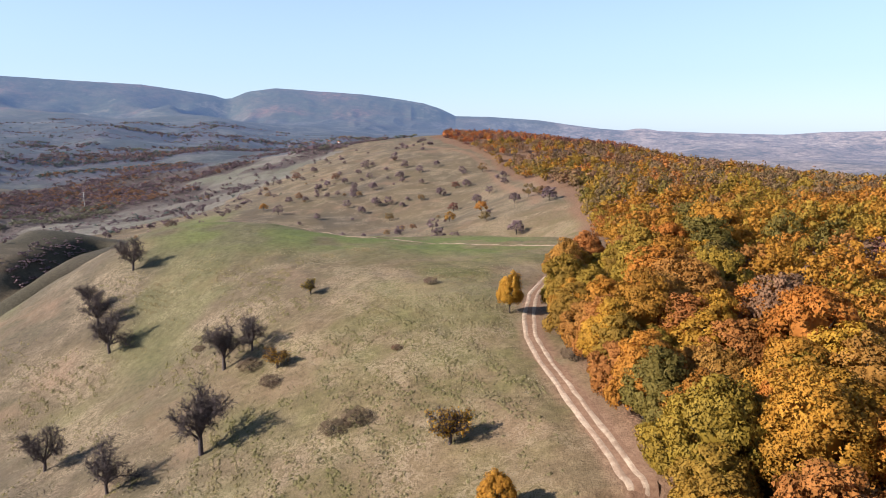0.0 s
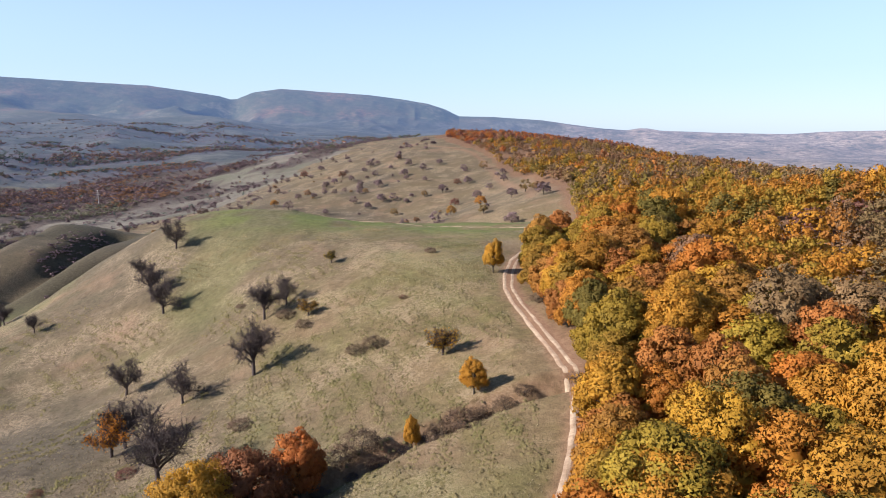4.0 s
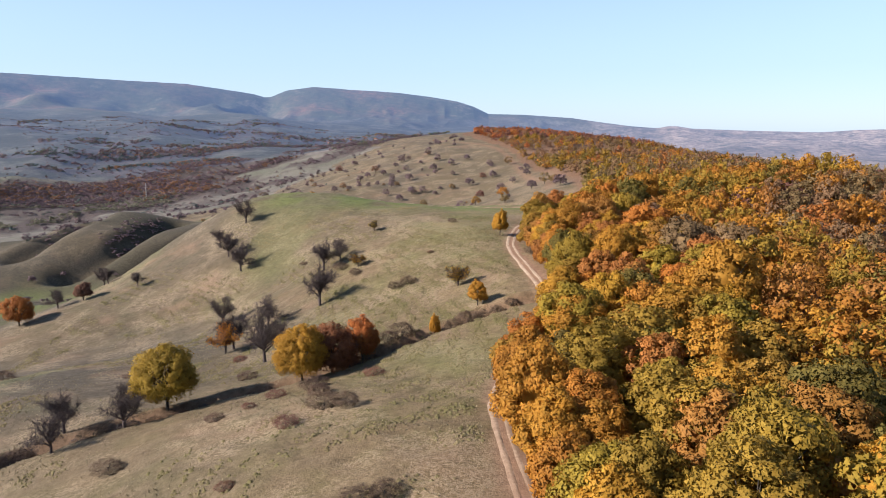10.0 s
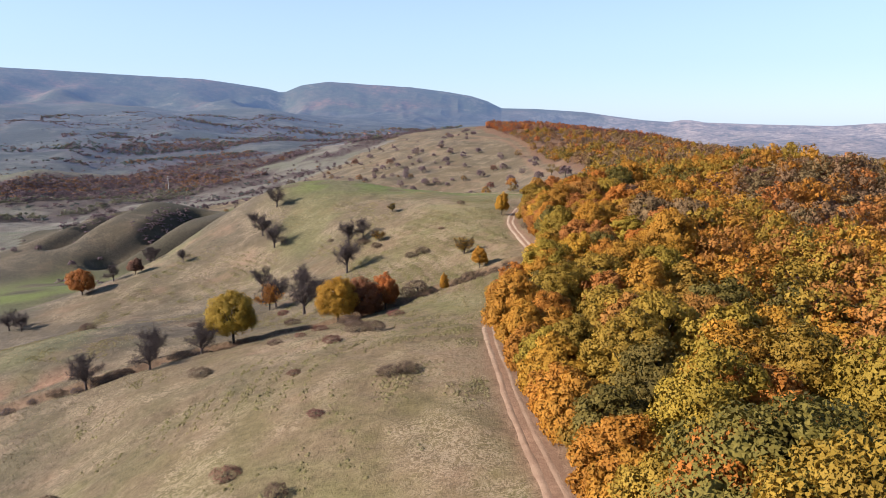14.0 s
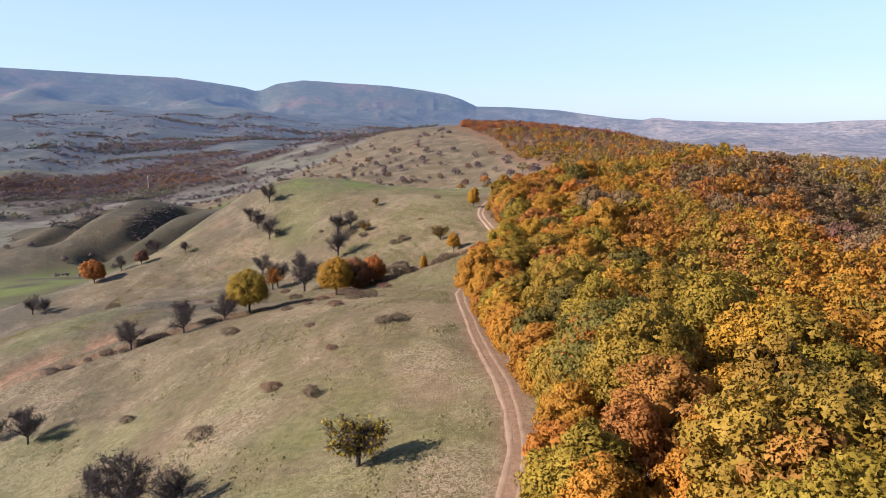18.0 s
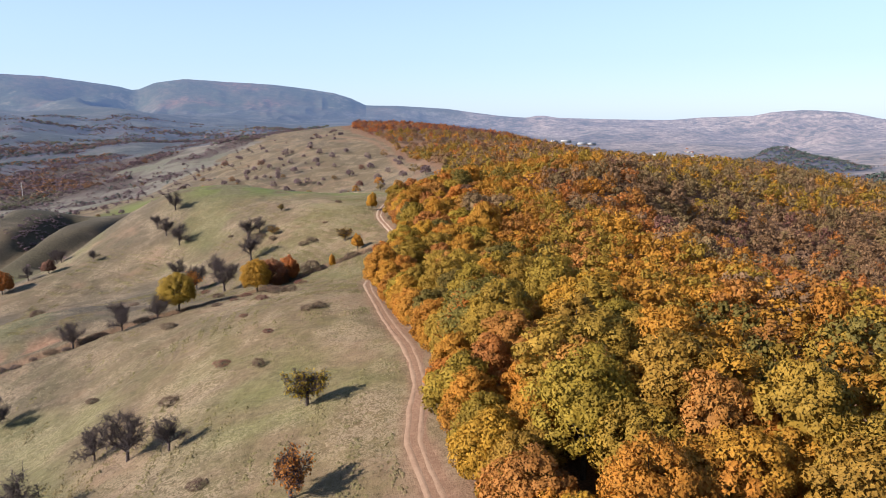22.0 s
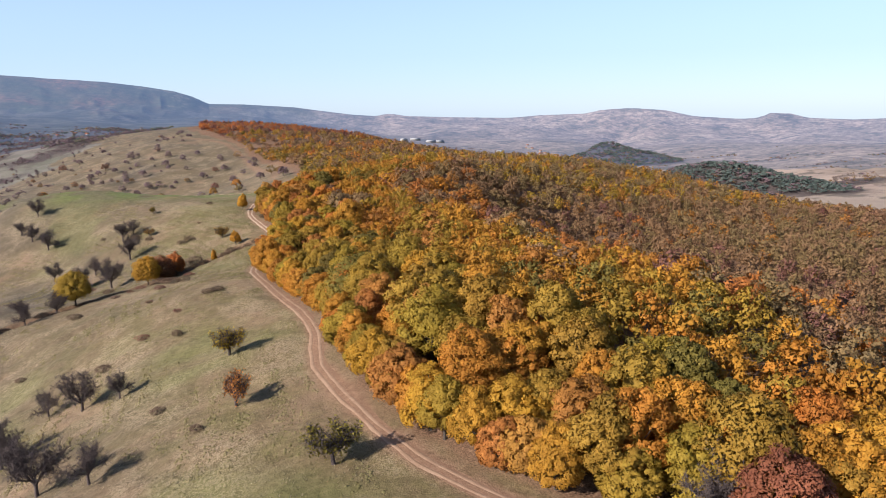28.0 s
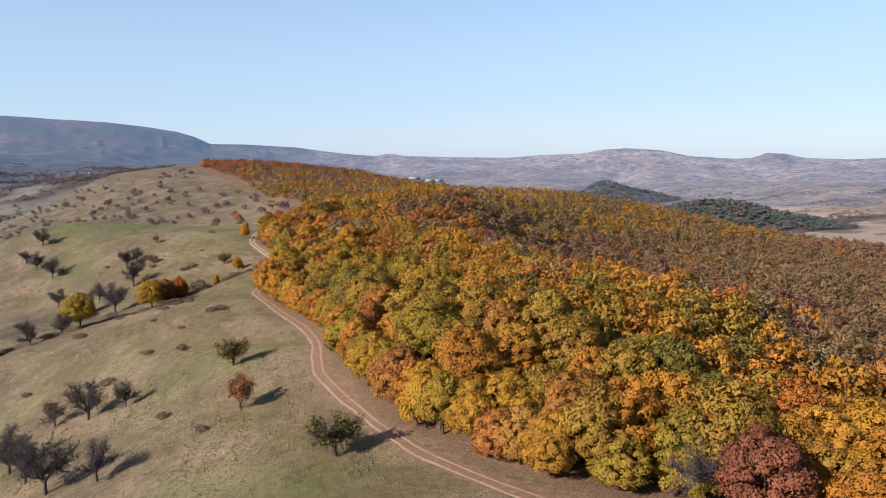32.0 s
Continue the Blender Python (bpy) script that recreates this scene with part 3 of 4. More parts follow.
def ground_height(x, y):
    """Height of the ground."""
    x, y = np.asarray(x, float), np.asarray(y, float)
    z = land(x, y)
    near = (np.abs(x + 40) < 260) & (np.abs(y - 60) < 330)
    if not np.any(near):
        return z
    d, s = line_distance(x, y, DITCH)
    south = np.where(y < np.interp(x, [p[0] for p in DITCH[::-1]], [p[1] for p in DITCH[::-1]]), d, -d)
    cut = smooth(-0.7, 0.8, south) * (1 - smooth(0.8, 5.5, south)) * (0.75 + 0.35 * value_noise(x, y, 9, 21)) * (1 - 0.6 * smooth(105, 120, s))
    z = z - 2.5 * cut + 0.35 * np.exp(-((south + 1.6) / 1.1) ** 2)
    d, s = line_distance(x, y, BANK)
    z = z - 0.9 * np.exp(-(d / 1.6) ** 2) * smooth(-0.7, 0.2, value_noise(x, y, 7, 22))
    d, s = line_distance(x, y, SCAR)
    z = z - 1.6 * np.exp(-(d / 4.5) ** 2)
    d, s = line_distance(x, y, TRACK)
    flat = np.exp(-(d / 4.5) ** 4)
    lumps = 0.55 * value_noise(x, y, 19, 11) + 0.24 * value_noise(x + y * 0.3, y, 3.6, 12) + 0.20 * value_noise(x, y, 2.2, 13)
    fade = 1 - smooth(300, 420, np.hypot(x + 20, y - 60))
    return z + lumps * (1 - 0.97 * flat) * fade - 0.22 * flat


def edge_x(y):
    return np.interp(y, [p[1] for p in WOOD_EDGE], [p[0] for p in WOOD_EDGE])


def right_x(y):
    return np.interp(y, [-400, 300, 700, 1000, 1400, 1900], [600, 640, 520, 420, 300, 150])


# ---- the land ----
def lines(spans):
    out = [spans[0][0]]
    for a, b, s0, s1 in spans:
        p = a
        while p < b - 0.5 * s0:
            p += s0 + (s1 - s0) * (p - a) / (b - a)
            out.append(min(p, b))
    return np.unique(np.round(out, 3))


gx = lines([(-4700, -1600, 75, 38), (-1600, -500, 38, 11), (-500, -170, 8, 2.4), (-170, -90, 2.2, 1.2), (-90, 32, 1.2, 1.2), (32, 120, 2.5, 9), (120, 600, 10, 26), (600, 1800, 24, 55), (1800, 4700, 60, 90)])
gy = lines([(-4700, -400, 500, 60), (-400, -170, 40, 2.0), (-170, 170, 1.25, 1.25), (170, 290, 1.3, 2.4), (290, 600, 3, 6), (600, 1100, 6, 12), (1100, 2600, 14, 38), (2600, 4700, 38, 38)])
GX, GY = np.meshgrid(gx, gy)
GZ = ground_height(GX, GY)
nx, ny = len(gx), len(gy)
idx = np.arange(nx * ny).reshape(ny, nx)
quads = np.stack([idx[:-1, :-1], idx[:-1, 1:], idx[1:, 1:], idx[1:, :-1]], -1).reshape(-1, 4)
verts = np.stack([GX, GY, GZ], -1).reshape(-1, 3)
mid = verts[quads].mean(1)
reach = np.hypot(mid[:, 0], mid[:, 1])


def sheet(name, chosen, mats, index, label):
    f = quads[chosen]
    used, inv = np.unique(f, return_inverse=True)
    me = fast_mesh(name, verts[used], inv.reshape(-1, 4), mats, None if index is None else index[chosen], True)
    return tagged(new(name, me), label, name, kind="structure"), verts[used]


edge = np.where(mid[:, 0] < 0, 1450, 1800)
inner = reach < edge
pasture = (mid[:, 0] > np.interp(mid[:, 1], [-700, 600, 900, 1500], [-420, -430, -270, -150]) + 25 * np.sin(mid[:, 1] / 31)) & (mid[:, 0] < right_x(mid[:, 1])) & (mid[:, 1] < 1500 + 60 * np.sin(mid[:, 0] / 40)) & (mid[:, 1] > -700)
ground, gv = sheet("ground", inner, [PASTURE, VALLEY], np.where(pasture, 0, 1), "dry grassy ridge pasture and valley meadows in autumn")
backdrop, bv = sheet("backdrop", (reach >= edge) & (reach < 4880), [DISTANT], None, "distant wooded mountains and plateaus on the skyline, blue with added haze glow")
x, y = gv[:, 0].astype(float), gv[:, 1].astype(float)
lawn = np.exp(-((y - 222 + 0.25 * (x + 20)) / 42) ** 4) * smooth(-110, -70, x) * (1 - smooth(20, 40, x)) * smooth(-0.9, 0.3, value_noise(x, y, 9, 31) + 0.2)
lawn = np.maximum(lawn, 0.32 * smooth(0.15, 0.7, value_noise(x, y, 34, 32) + 0.3 * value_noise(x, y, 7, 33)) * (np.hypot(x, y - 40) < 330))
lawn = np.maximum(lawn, np.exp(-(((x + 283) / 45) ** 4 + ((y - 300) / 75) ** 4)) * smooth(-0.9, 0.1, value_noise(x, y, 22, 36)))
lawn = np.maximum(lawn, 0.8 * np.exp(-(((x + 250) / 40) ** 4 + ((y - 640) / 60) ** 4)))
litter = smooth(-5.0, -0.5, x - edge_x(y) + 1.6 * value_noise(x, y, 6, 34)) * (1 - smooth(0, 30, x - right_x(y)))
earth = np.exp(-(line_distance(x, y, SCAR)[0] / 4.0) ** 2) * smooth(-0.6, 0.2, value_noise(x, y, 5, 35))
earth = np.maximum(earth, 0.75 * np.exp(-(line_distance(x, y, CREST_PATH)[0] / 1.5) ** 2))
earth = np.maximum(earth, 0.7 * np.exp(-(line_distance(x, y, HILL_PATH)[0] / 4.0) ** 2))
earth = np.maximum(earth, 0.6 * np.exp(-(line_distance(x, y, DITCH)[0] / 1.2) ** 2))
green = smooth(8, -72, x + 14 * value_noise(x, y, 30, 38)) * (0.75 + 0.25 * value_noise(x, y, 45, 39))
earth = np.maximum(earth, np.exp(-(line_distance(x, y, [(p + 0.5, q) for p, q in TRACK])[0] / 2.5) ** 4) * smooth(-1.0, -0.2, value_noise(x, y, 4, 37)))
# Alpha above 0.5 darkens the ground in the west, around the gullies.
green = 0.5 * np.maximum(green, 0.62 * smooth(320, 450, y)) + 0.5 * smooth(-135, -215, x + 22 * value_noise(x, y, 40, 40)) * (1 - smooth(560, 640, y)) * (0.8 + 0.2 * value_noise(x, y, 25, 43))
cover = ground.data.color_attributes.new("cover", "FLOAT_COLOR", "POINT")
cover.data.foreach_set("color", np.stack([lawn, litter, earth, green], -1).astype(np.float32).ravel())


def ribbon(name, line, offset, width, lift, mat, parent, wobble=0.12, seed=1, label=""):
    """A strip of soil laid over the land along a route."""
    pts = np.array(line, float)
    run = np.r_[0, np.cumsum(np.hypot(*np.diff(pts, axis=0).T))]
    s = np.arange(0, run[-1], 0.8)
    cx, cy = np.interp(s, run, pts[:, 0]), np.interp(s, run, pts[:, 1])
    for k in range(4):
        cx[1:-1], cy[1:-1] = (cx[:-2] + 2 * cx[1:-1] + cx[2:]) / 4, (cy[:-2] + 2 * cy[1:-1] + cy[2:]) / 4
    tx, ty = np.gradient(cx), np.gradient(cy)
    n = np.hypot(tx, ty)
    px, py = ty / n, -tx / n
    rows = []
    for e in (-1, -0.4, 0.4, 1):
        w = offset + e * width * 0.5 + wobble * value_noise(s, s * 0 + e * 9, 2.5, seed) + wobble * value_noise(s, s * 0 + e, 9, seed + 5)
        X, Y = cx + px * w, cy + py * w
        rows.append(np.stack([X, Y, ground_height(X, Y) + (lift if abs(e) < 1 else -0.01)], -1))
    v = np.stack(rows, 1).reshape(-1, 3)
    i = np.arange(len(s) - 1)[:, None] * 4
    f = np.concatenate([i + [k, k + 1, k + 5, k + 4] for k in range(3)])
    return child(name, fast_mesh(name, v, f, [mat], None, True), parent, label)


road = tagged(empty("road"), "pale rutted dirt track along the edge of the wood", "dirt track", kind="structure")
ribbon("verge_soil", TRACK, 0.35, 3.2, 0.06, VERGE, road, 0.3, 2, "brown bare soil beside the ruts")
ribbon("wheel_rut", TRACK, -0.72, 0.95, 0.10, RUT, road, 0.16, 3)
ribbon("wheel_rut", TRACK, 0.80, 1.05, 0.10, RUT, road, 0.16, 4)

ribbon("side_track", CREST_PATH, 0, 1.1, 0.10, RUT, road, 0.2, 6, "pale side track along the meadow's edge")


# ---- trees ----
def oak_template(name, seed, height, spread, low, clumps, per, leaf_size):
    """A broad oak: trunk with limbs, and a domed crown of leafy clumps."""
    rng = np.random.default_rng(seed)
    wood, leaf = Parts(), Parts()
    tube(wood, (0, 0, -0.6), (0.1, 0, 0.45 * height), 0.30, 0.19, 7)
    c = leafy_crown(leaf, height, spread * 1.12, low, clumps, per, leaf_size, rng)
    for p in c[::6]:
        tube(wood, (0.05, 0, rng.uniform(0.25, 0.45) * height), p * (0.9, 0.9, 1), 0.10, 0.03, 4)
    blob(leaf, (0, 0, 0.52 * height + 0.3 * low), np.array((spread * 0.55, spread * 0.55, 0.26 * (height - low))), rng)
    ob = empty(name)
    child("trunk", wood.mesh("trunk", [BARK]), ob)
    child("crown", leaf.mesh("crown", [GOLD]), ob)
    return ob


def recolour(ob, mat):
    for c in ob.children:
        if c.name.startswith("crown"):
            c.material_slots[0].link = "OBJECT"
            c.material_slots[0].material = mat


def stand(x, y, scale=1.0, turn=0.0, tall=1.0):
    z = float(ground_height(np.array([x]), np.array([y]))[0])
    return pose(x, y, z, 0, 0, turn) @ Matrix.Diagonal((scale, scale, scale * tall, 1))


def wood_hue(x, y, rng):
    """Kind of foliage at a place in the wood: clumps of a kind stand together, duller and barer down in the hollow."""
    k = rng.uniform() + 0.18 * float(value_noise(x, y, 24, 41)) + 0.14 * float(value_noise(x, y, 90, 42))
    if x > 125 and y < 165 + 0.16 * x:
        table = [(0.16, 7), (0.56, 9), (0.62, 5), (0.84, 10), (1.06, 9), (9, 4)] if x < 280 else [(-0.02, 7), (0.40, 9), (0.82, 10), (0.98, 9), (9, 4)]
    elif x > 150 and y <= 900:
        table = [(0.34, 10), (0.60, 9), (0.80, 2), (0.92, 0), (9, 4)]
    elif x > 85 and y < 130:
        table = [(0.28, 9), (0.44, 5), (0.52, 7), (0.72, 4), (0.80, 9), (1.0, 10), (9, 1)]
    elif y > 330 and y <= 900:
        table = [(0.05, 3), (0.34, 2), (0.64, 10), (0.76, 0), (0.96, 9), (9, 5)]
    elif y > 900:
        table = [(0.35, 7), (0.6, 5), (0.85, 9), (9, 4)]
    else:
        table = [(0.06, 3), (0.42, 2), (0.72, 0), (0.88, 1), (1.04, 4), (1.07, 5), (1.12, 9), (9, 1)]
    return next(h for lim, h in table if k < lim)


HUES = [GOLD, AMBER, OLIVE, GREEN, BRONZE, RUSSET, CRIMSON, MAROON, BARE, BROWN, DULL]
HUE_WORDS = ["golden-yellow", "amber-orange", "olive-yellow", "still green", "bronze-brown", "russet-red", "crimson", "dull maroon", "half bare grey", "dull brown", "dull olive"]
rng = np.random.default_rng(5)
OAK_SHAPES = [(13.5, 4.0, 2.0), (12.5, 3.7, 2.0), (14.8, 4.3, 3.0), (12.0, 3.7, 1.4), (13.2, 4.5, 2.6), (11.0, 3.6, 1.0), (9.5, 3.5, 0.2), (8.0, 3.2, 0.0)]
templates = [oak_template("oak_tree", 100 + i, h, s, l, 88, 150, 0.155) for i, (h, s, l) in enumerate(OAK_SHAPES)]
templates += [oak_template("oak_tree", 120 + i, h, s, l, 76, 110, 0.19) for i, (h, s, l) in enumerate(OAK_SHAPES)]
spots = []
for gy_ in np.arange(-222, 1890, 6.6):
    for gx_ in np.arange(0, 645, 6.6):
        px, py = gx_ + rng.uniform(-2.6, 2.6), gy_ + rng.uniform(-2.6, 2.6)
        spots.append((px, py))
for ey in np.arange(-150, 158, 4.4):
    spots.append((float(edge_x(ey)) + rng.uniform(-1.4, 0.6), ey + rng.uniform(-1, 1)))
spots = np.array(spots)
deep = spots[:, 0] - edge_x(spots[:, 1])
in_wood = ((deep > 2.6) | (np.arange(len(spots)) >= len(spots) - 70)) & (spots[:, 0] < right_x(spots[:, 1])) & ~((spots[:, 1] > 900) & (spots[:, 0] < 0) & (deep < 8))
spots, deep = spots[in_wood], deep[in_wood]
clear = (np.hypot(spots[:, 0] - 46.5, spots[:, 1] + 163) > 4.2) & (np.hypot(spots[:, 0] - 52, spots[:, 1] + 168) > 4.2)
spots, deep = spots[clear], deep[clear]
near = (deep < 31) & (spots[:, 1] < 150) & (spots[:, 1] > -205)
first = set()
for px, py in spots[near]:
    rim = px - edge_x(py) < 5
    k, hue = int(rng.integers(5, 8)) if rim or (px - edge_x(py) < 9 and rng.uniform() < 0.5) else int(rng.integers(6)), wood_hue(px, py, rng)
    k, hue = k if px - edge_x(py) < 10 and py > -160 else k + 8, 4 if hue in (8, 10) else hue
    m = stand(px, py, rng.uniform(0.90, 1.20), rng.uniform(0, 360), rng.uniform(0.82, 1.06))
    if k not in first:
        first.add(k)
        ob = templates[k]
        ob.matrix_basis = m
    else:
        ob = copy_thing(templates[k], m)
        ob.scale = m.to_scale()
    recolour(ob, HUES[hue])
    tagged(ob, "broad oak with %s autumn leaves at the wood's edge" % HUE_WORDS[hue], "tree", "oaks of the wood")


for k, ob in enumerate(templates):
    if k not in first:
        for o in (*ob.children, ob):
            bpy.data.objects.remove(o)


def woods(name, places, hues, heights, spreads, clumps, per, leaf_size, label, mats, seed=9, size=0.3, core=0.5):
    """Many trees joined, turned and stretched out of a dozen shapes: domes of clumps with leaves on them."""
    rng = np.random.default_rng(seed)
    shapes = []
    for q in range(12):
        leaf = Parts()
        leafy_crown(leaf, 12.5 * rng.uniform(0.92, 1.08), 4.4, 2.0, clumps, per, leaf_size, rng, size, core)
        shapes.append((np.concatenate(leaf.v), np.concatenate(leaf.f), np.concatenate(leaf.r)))
    zs = ground_height(places[:, 0], places[:, 1])
    hues = np.asarray(hues)
    pick = rng.integers(12, size=len(places))
    v_all, f_all, m_all, r_all, n0 = [], [], [], [], 0
    for q, (v, f, r) in enumerate(shapes):
        k = np.where(pick == q)[0]
        t = rng.uniform(0, 6.28, len(k))
        c, s = np.cos(t)[:, None], np.sin(t)[:, None]
        wide, tall = (np.asarray(spreads)[k] / 4.4)[:, None], (np.asarray(heights)[k] / 12.5)[:, None]
        x = (v[None, :, 0] * c - v[None, :, 1] * s) * wide + places[k, 0][:, None]
        y = (v[None, :, 0] * s + v[None, :, 1] * c) * wide + places[k, 1][:, None]
        z = v[None, :, 2] * tall + zs[k][:, None]
        v_all.append(np.stack([x, y, z], -1).reshape(-1, 3))
        f_all.append((f[None] + (np.arange(len(k)) * len(v))[:, None, None]).reshape(-1, 3) + n0)
        m_all.append(np.repeat(hues[k], len(f)))
        r_all.append(np.stack([r[None, :, 0] * c - r[None, :, 1] * s, r[None, :, 0] * s + r[None, :, 1] * c, r[None, :, 2] + 0 * c], -1).reshape(-1, 3))
        n0 += len(k) * len(v)
    me = fast_mesh(name, np.concatenate(v_all), np.concatenate(f_all), mats, np.concatenate(m_all))
    rounded(me, np.concatenate(r_all))
    return tagged(new(name, me), label, "woodland", kind="stuff")


def sizes_for(n, rng, h0, h1, s0, s1):
    return rng.uniform(h0, h1, n), rng.uniform(s0, s1, n)


rest, rdeep = spots[~near], deep[~near]
middle = (rest[:, 0] < 190) & (rest[:, 1] < 300)
far = ~middle & (rng.uniform(size=len(rest)) < np.where(rest[:, 1] > 700, 0.36, np.where((rest[:, 0] < 420) & (rest[:, 1] < 420), 0.95, 0.52)))
h, s = sizes_for(middle.sum(), rng, 8.5, 13.2, 3.3, 4.6)
woods("oak_wood", rest[middle], [wood_hue(a, b, rng) for a, b in rest[middle]], h, s, 22, 36, 0.32, "golden and rust autumn oak wood covering the ridge", HUES, 11, 0.34, 0.5)
slope = far & (rest[:, 0] < 470) & (rest[:, 1] < 430)
far = far & ~slope
h, s = sizes_for(slope.sum(), rng, 6.5, 15.5, 3.3, 4.8)
woods("slope_oak_wood", rest[slope], [wood_hue(a, b, rng) for a, b in rest[slope]], h, s, 13, 15, 0.50, "brown and olive oak wood on the far side of the hollow", HUES, 14, 0.42, 0.5)
h, s = sizes_for(far.sum(), rng, 9.0, 14, 3.7, 5.4)
woods("distant_oak_wood", rest[far], [wood_hue(a, b, rng) for a, b in rest[far]], h, s, 7, 10, 0.78, "autumn oak wood running on along the far ridge", HUES, 12, 0.55, 0.55)


def bare_template(name, seed, height, spread, leaves=0, mat=None):
    """A leafless old fruit tree: short trunk, crooked spreading limbs that fork three times, and fine twigs."""
    rng = np.random.default_rng(seed)
    wood, fine = Parts(), Parts()
    fork = height * rng.uniform(0.18, 0.26)
    tube(wood, (0, 0, -0.5), (rng.uniform(-0.2, 0.2), rng.uniform(-0.2, 0.2), fork), 0.30, 0.22, 7)
    core, radii = np.array((0, 0, height * 0.56)), np.array((spread, spread, height * 0.42))
    tips, ways = [], []
    for i in range(11):
        a, up = 2.4 * i + rng.uniform(-0.3, 0.3), 1 - 1.25 * (i + 0.5) / 11
        flat = math.sqrt(1 - up * up)
        aim = core + radii * (math.cos(a) * flat, math.sin(a) * flat, up) * rng.uniform(0.66, 0.86)
        root = np.array((0, 0, fork * rng.uniform(0.75, 1.25)))
        length = np.linalg.norm(aim - root)
        for p, d, k in bent_limb(wood, root, aim - root, length, 0.15, rng, 6, 5, 0.04, 0.17)[1:]:
            for j in range(3):
                side = d + rng.normal(size=3) * 0.75
                for p2, d2, k2 in bent_limb(wood, p, side, length * rng.uniform(0.22, 0.40) * (1.15 - 0.5 * k), 0.06, rng, 3, 3, 0.03, 0.25):
                    tips.append(p2)
                    ways.append(d2)
                    p3, d3, k3 = bent_limb(wood, p2, d2 + rng.normal(size=3) * 0.8, height * rng.uniform(0.06, 0.12), 0.030, rng, 1, 3, 0.05, 0.2)[0]
                    tips.append(p3)
                    ways.append(d3)
    tips, ways = np.array(tips), np.array(ways)
    pick = np.repeat(np.arange(len(tips)), 5)
    n = len(pick)
    way = ways[pick] + rng.normal(size=(n, 3)) * 0.75
    way /= np.linalg.norm(way, axis=1, keepdims=True)
    a, b = axes_for(way, rng)
    start = tips[pick] - way * 0.05
    end = start + way * rng.uniform(0.35, 1.0, (n, 1)) * height / 9
    w = 0.022
    v = np.stack([start - a * w, start + a * w, end + b * w * 0.4, start + b * w * 1.5], 1).reshape(-1, 3)
    k = np.arange(n)[:, None] * 4
    fine.add(v, np.concatenate([k + [0, 1, 2], k + [1, 3, 2]]))
    ob = empty(name)
    child("trunk", wood.mesh("trunk", [TWIG]), ob)
    child("twig_mass", fine.mesh("twig_mass", [TWIG]), ob, "bare grey-brown twigs")
    if leaves:
        leaf = Parts()
        at = tips[rng.integers(len(tips), size=leaves)] + rng.normal(size=(leaves, 3)) * 0.22
        face = rng.normal(size=(leaves, 3)) + np.array((-0.3, 0, 0.8))
        leaf.add(*leaf_quads(at, face / np.linalg.norm(face, axis=1, keepdims=True), rng.uniform(0.10, 0.22, leaves), rng))
        child("crown", leaf.mesh("crown", [mat]), ob)
    return ob


def leafy_template(name, seed, height, spread, low, clumps, per, leaf_size, mat, size=0.27, core=0.7):
    """A rounded tree or bush in leaf, its trunk and limbs showing below."""
    rng = np.random.default_rng(seed)
    wood, leaf = Parts(), Parts()
    tube(wood, (0, 0, -0.5), (0.05, 0, height * 0.45), 0.026 * height + 0.05, 0.014 * height + 0.02, 7)
    c = leafy_crown(leaf, height, spread, low, clumps, per, leaf_size, rng, size, core)
    for p in c[::3]:
        tube(wood, (0, 0, height * rng.uniform(0.12, 0.35)), p, 0.012 * height, 0.02, 4)
    ob = empty(name)
    child("trunk", wood.mesh("trunk", [BARK]), ob)
    child("crown", leaf.mesh("crown", [mat]), ob)
    return ob


class Stock:
    """Copies of a few template trees, the template itself standing in the first place."""

    def __init__(self, made, heights):
        self.made, self.heights, self.used = made, heights, set()

    def put(self, k, x, y, height, turn, label, category, group="", mat=None, wide=1.0):
        s = height / self.heights[k]
        m = stand(x, y, s, turn, 1.0) @ Matrix.Diagonal((wide, wide, 1, 1))
        if k in self.used:
            ob = copy_thing(self.made[k], m)
            ob.scale = m.to_scale()
        else:
            self.used.add(k)
            ob = self.made[k]
            ob.matrix_basis = m
        if mat:
            recolour(ob, mat)
        return tagged(ob, label, category, group)


bare = Stock([bare_template("bare_tree", 200 + i, 8, s) for i, s in enumerate((3.9, 3.0, 4.4, 3.5))], [8.2] * 4)
leafy = Stock([leafy_template("leafy_tree", 300, 8, 4.4, 0.9, 95, 170, 0.115, GOLD), leafy_template("leafy_tree", 301, 8, 3.7, 0.9, 85, 170, 0.115, AMBER),
               bare_template("leafy_tree", 302, 6, 2.6, 1500, OLIVE), leafy_template("leafy_bush", 303, 3, 2.4, 0.1, 30, 110, 0.085, BRAMBLE, 0.36, 0),
               bare_template("leafy_tree", 304, 8, 3.6, 2600, RUSSET)], [8, 8, 6, 3, 8])
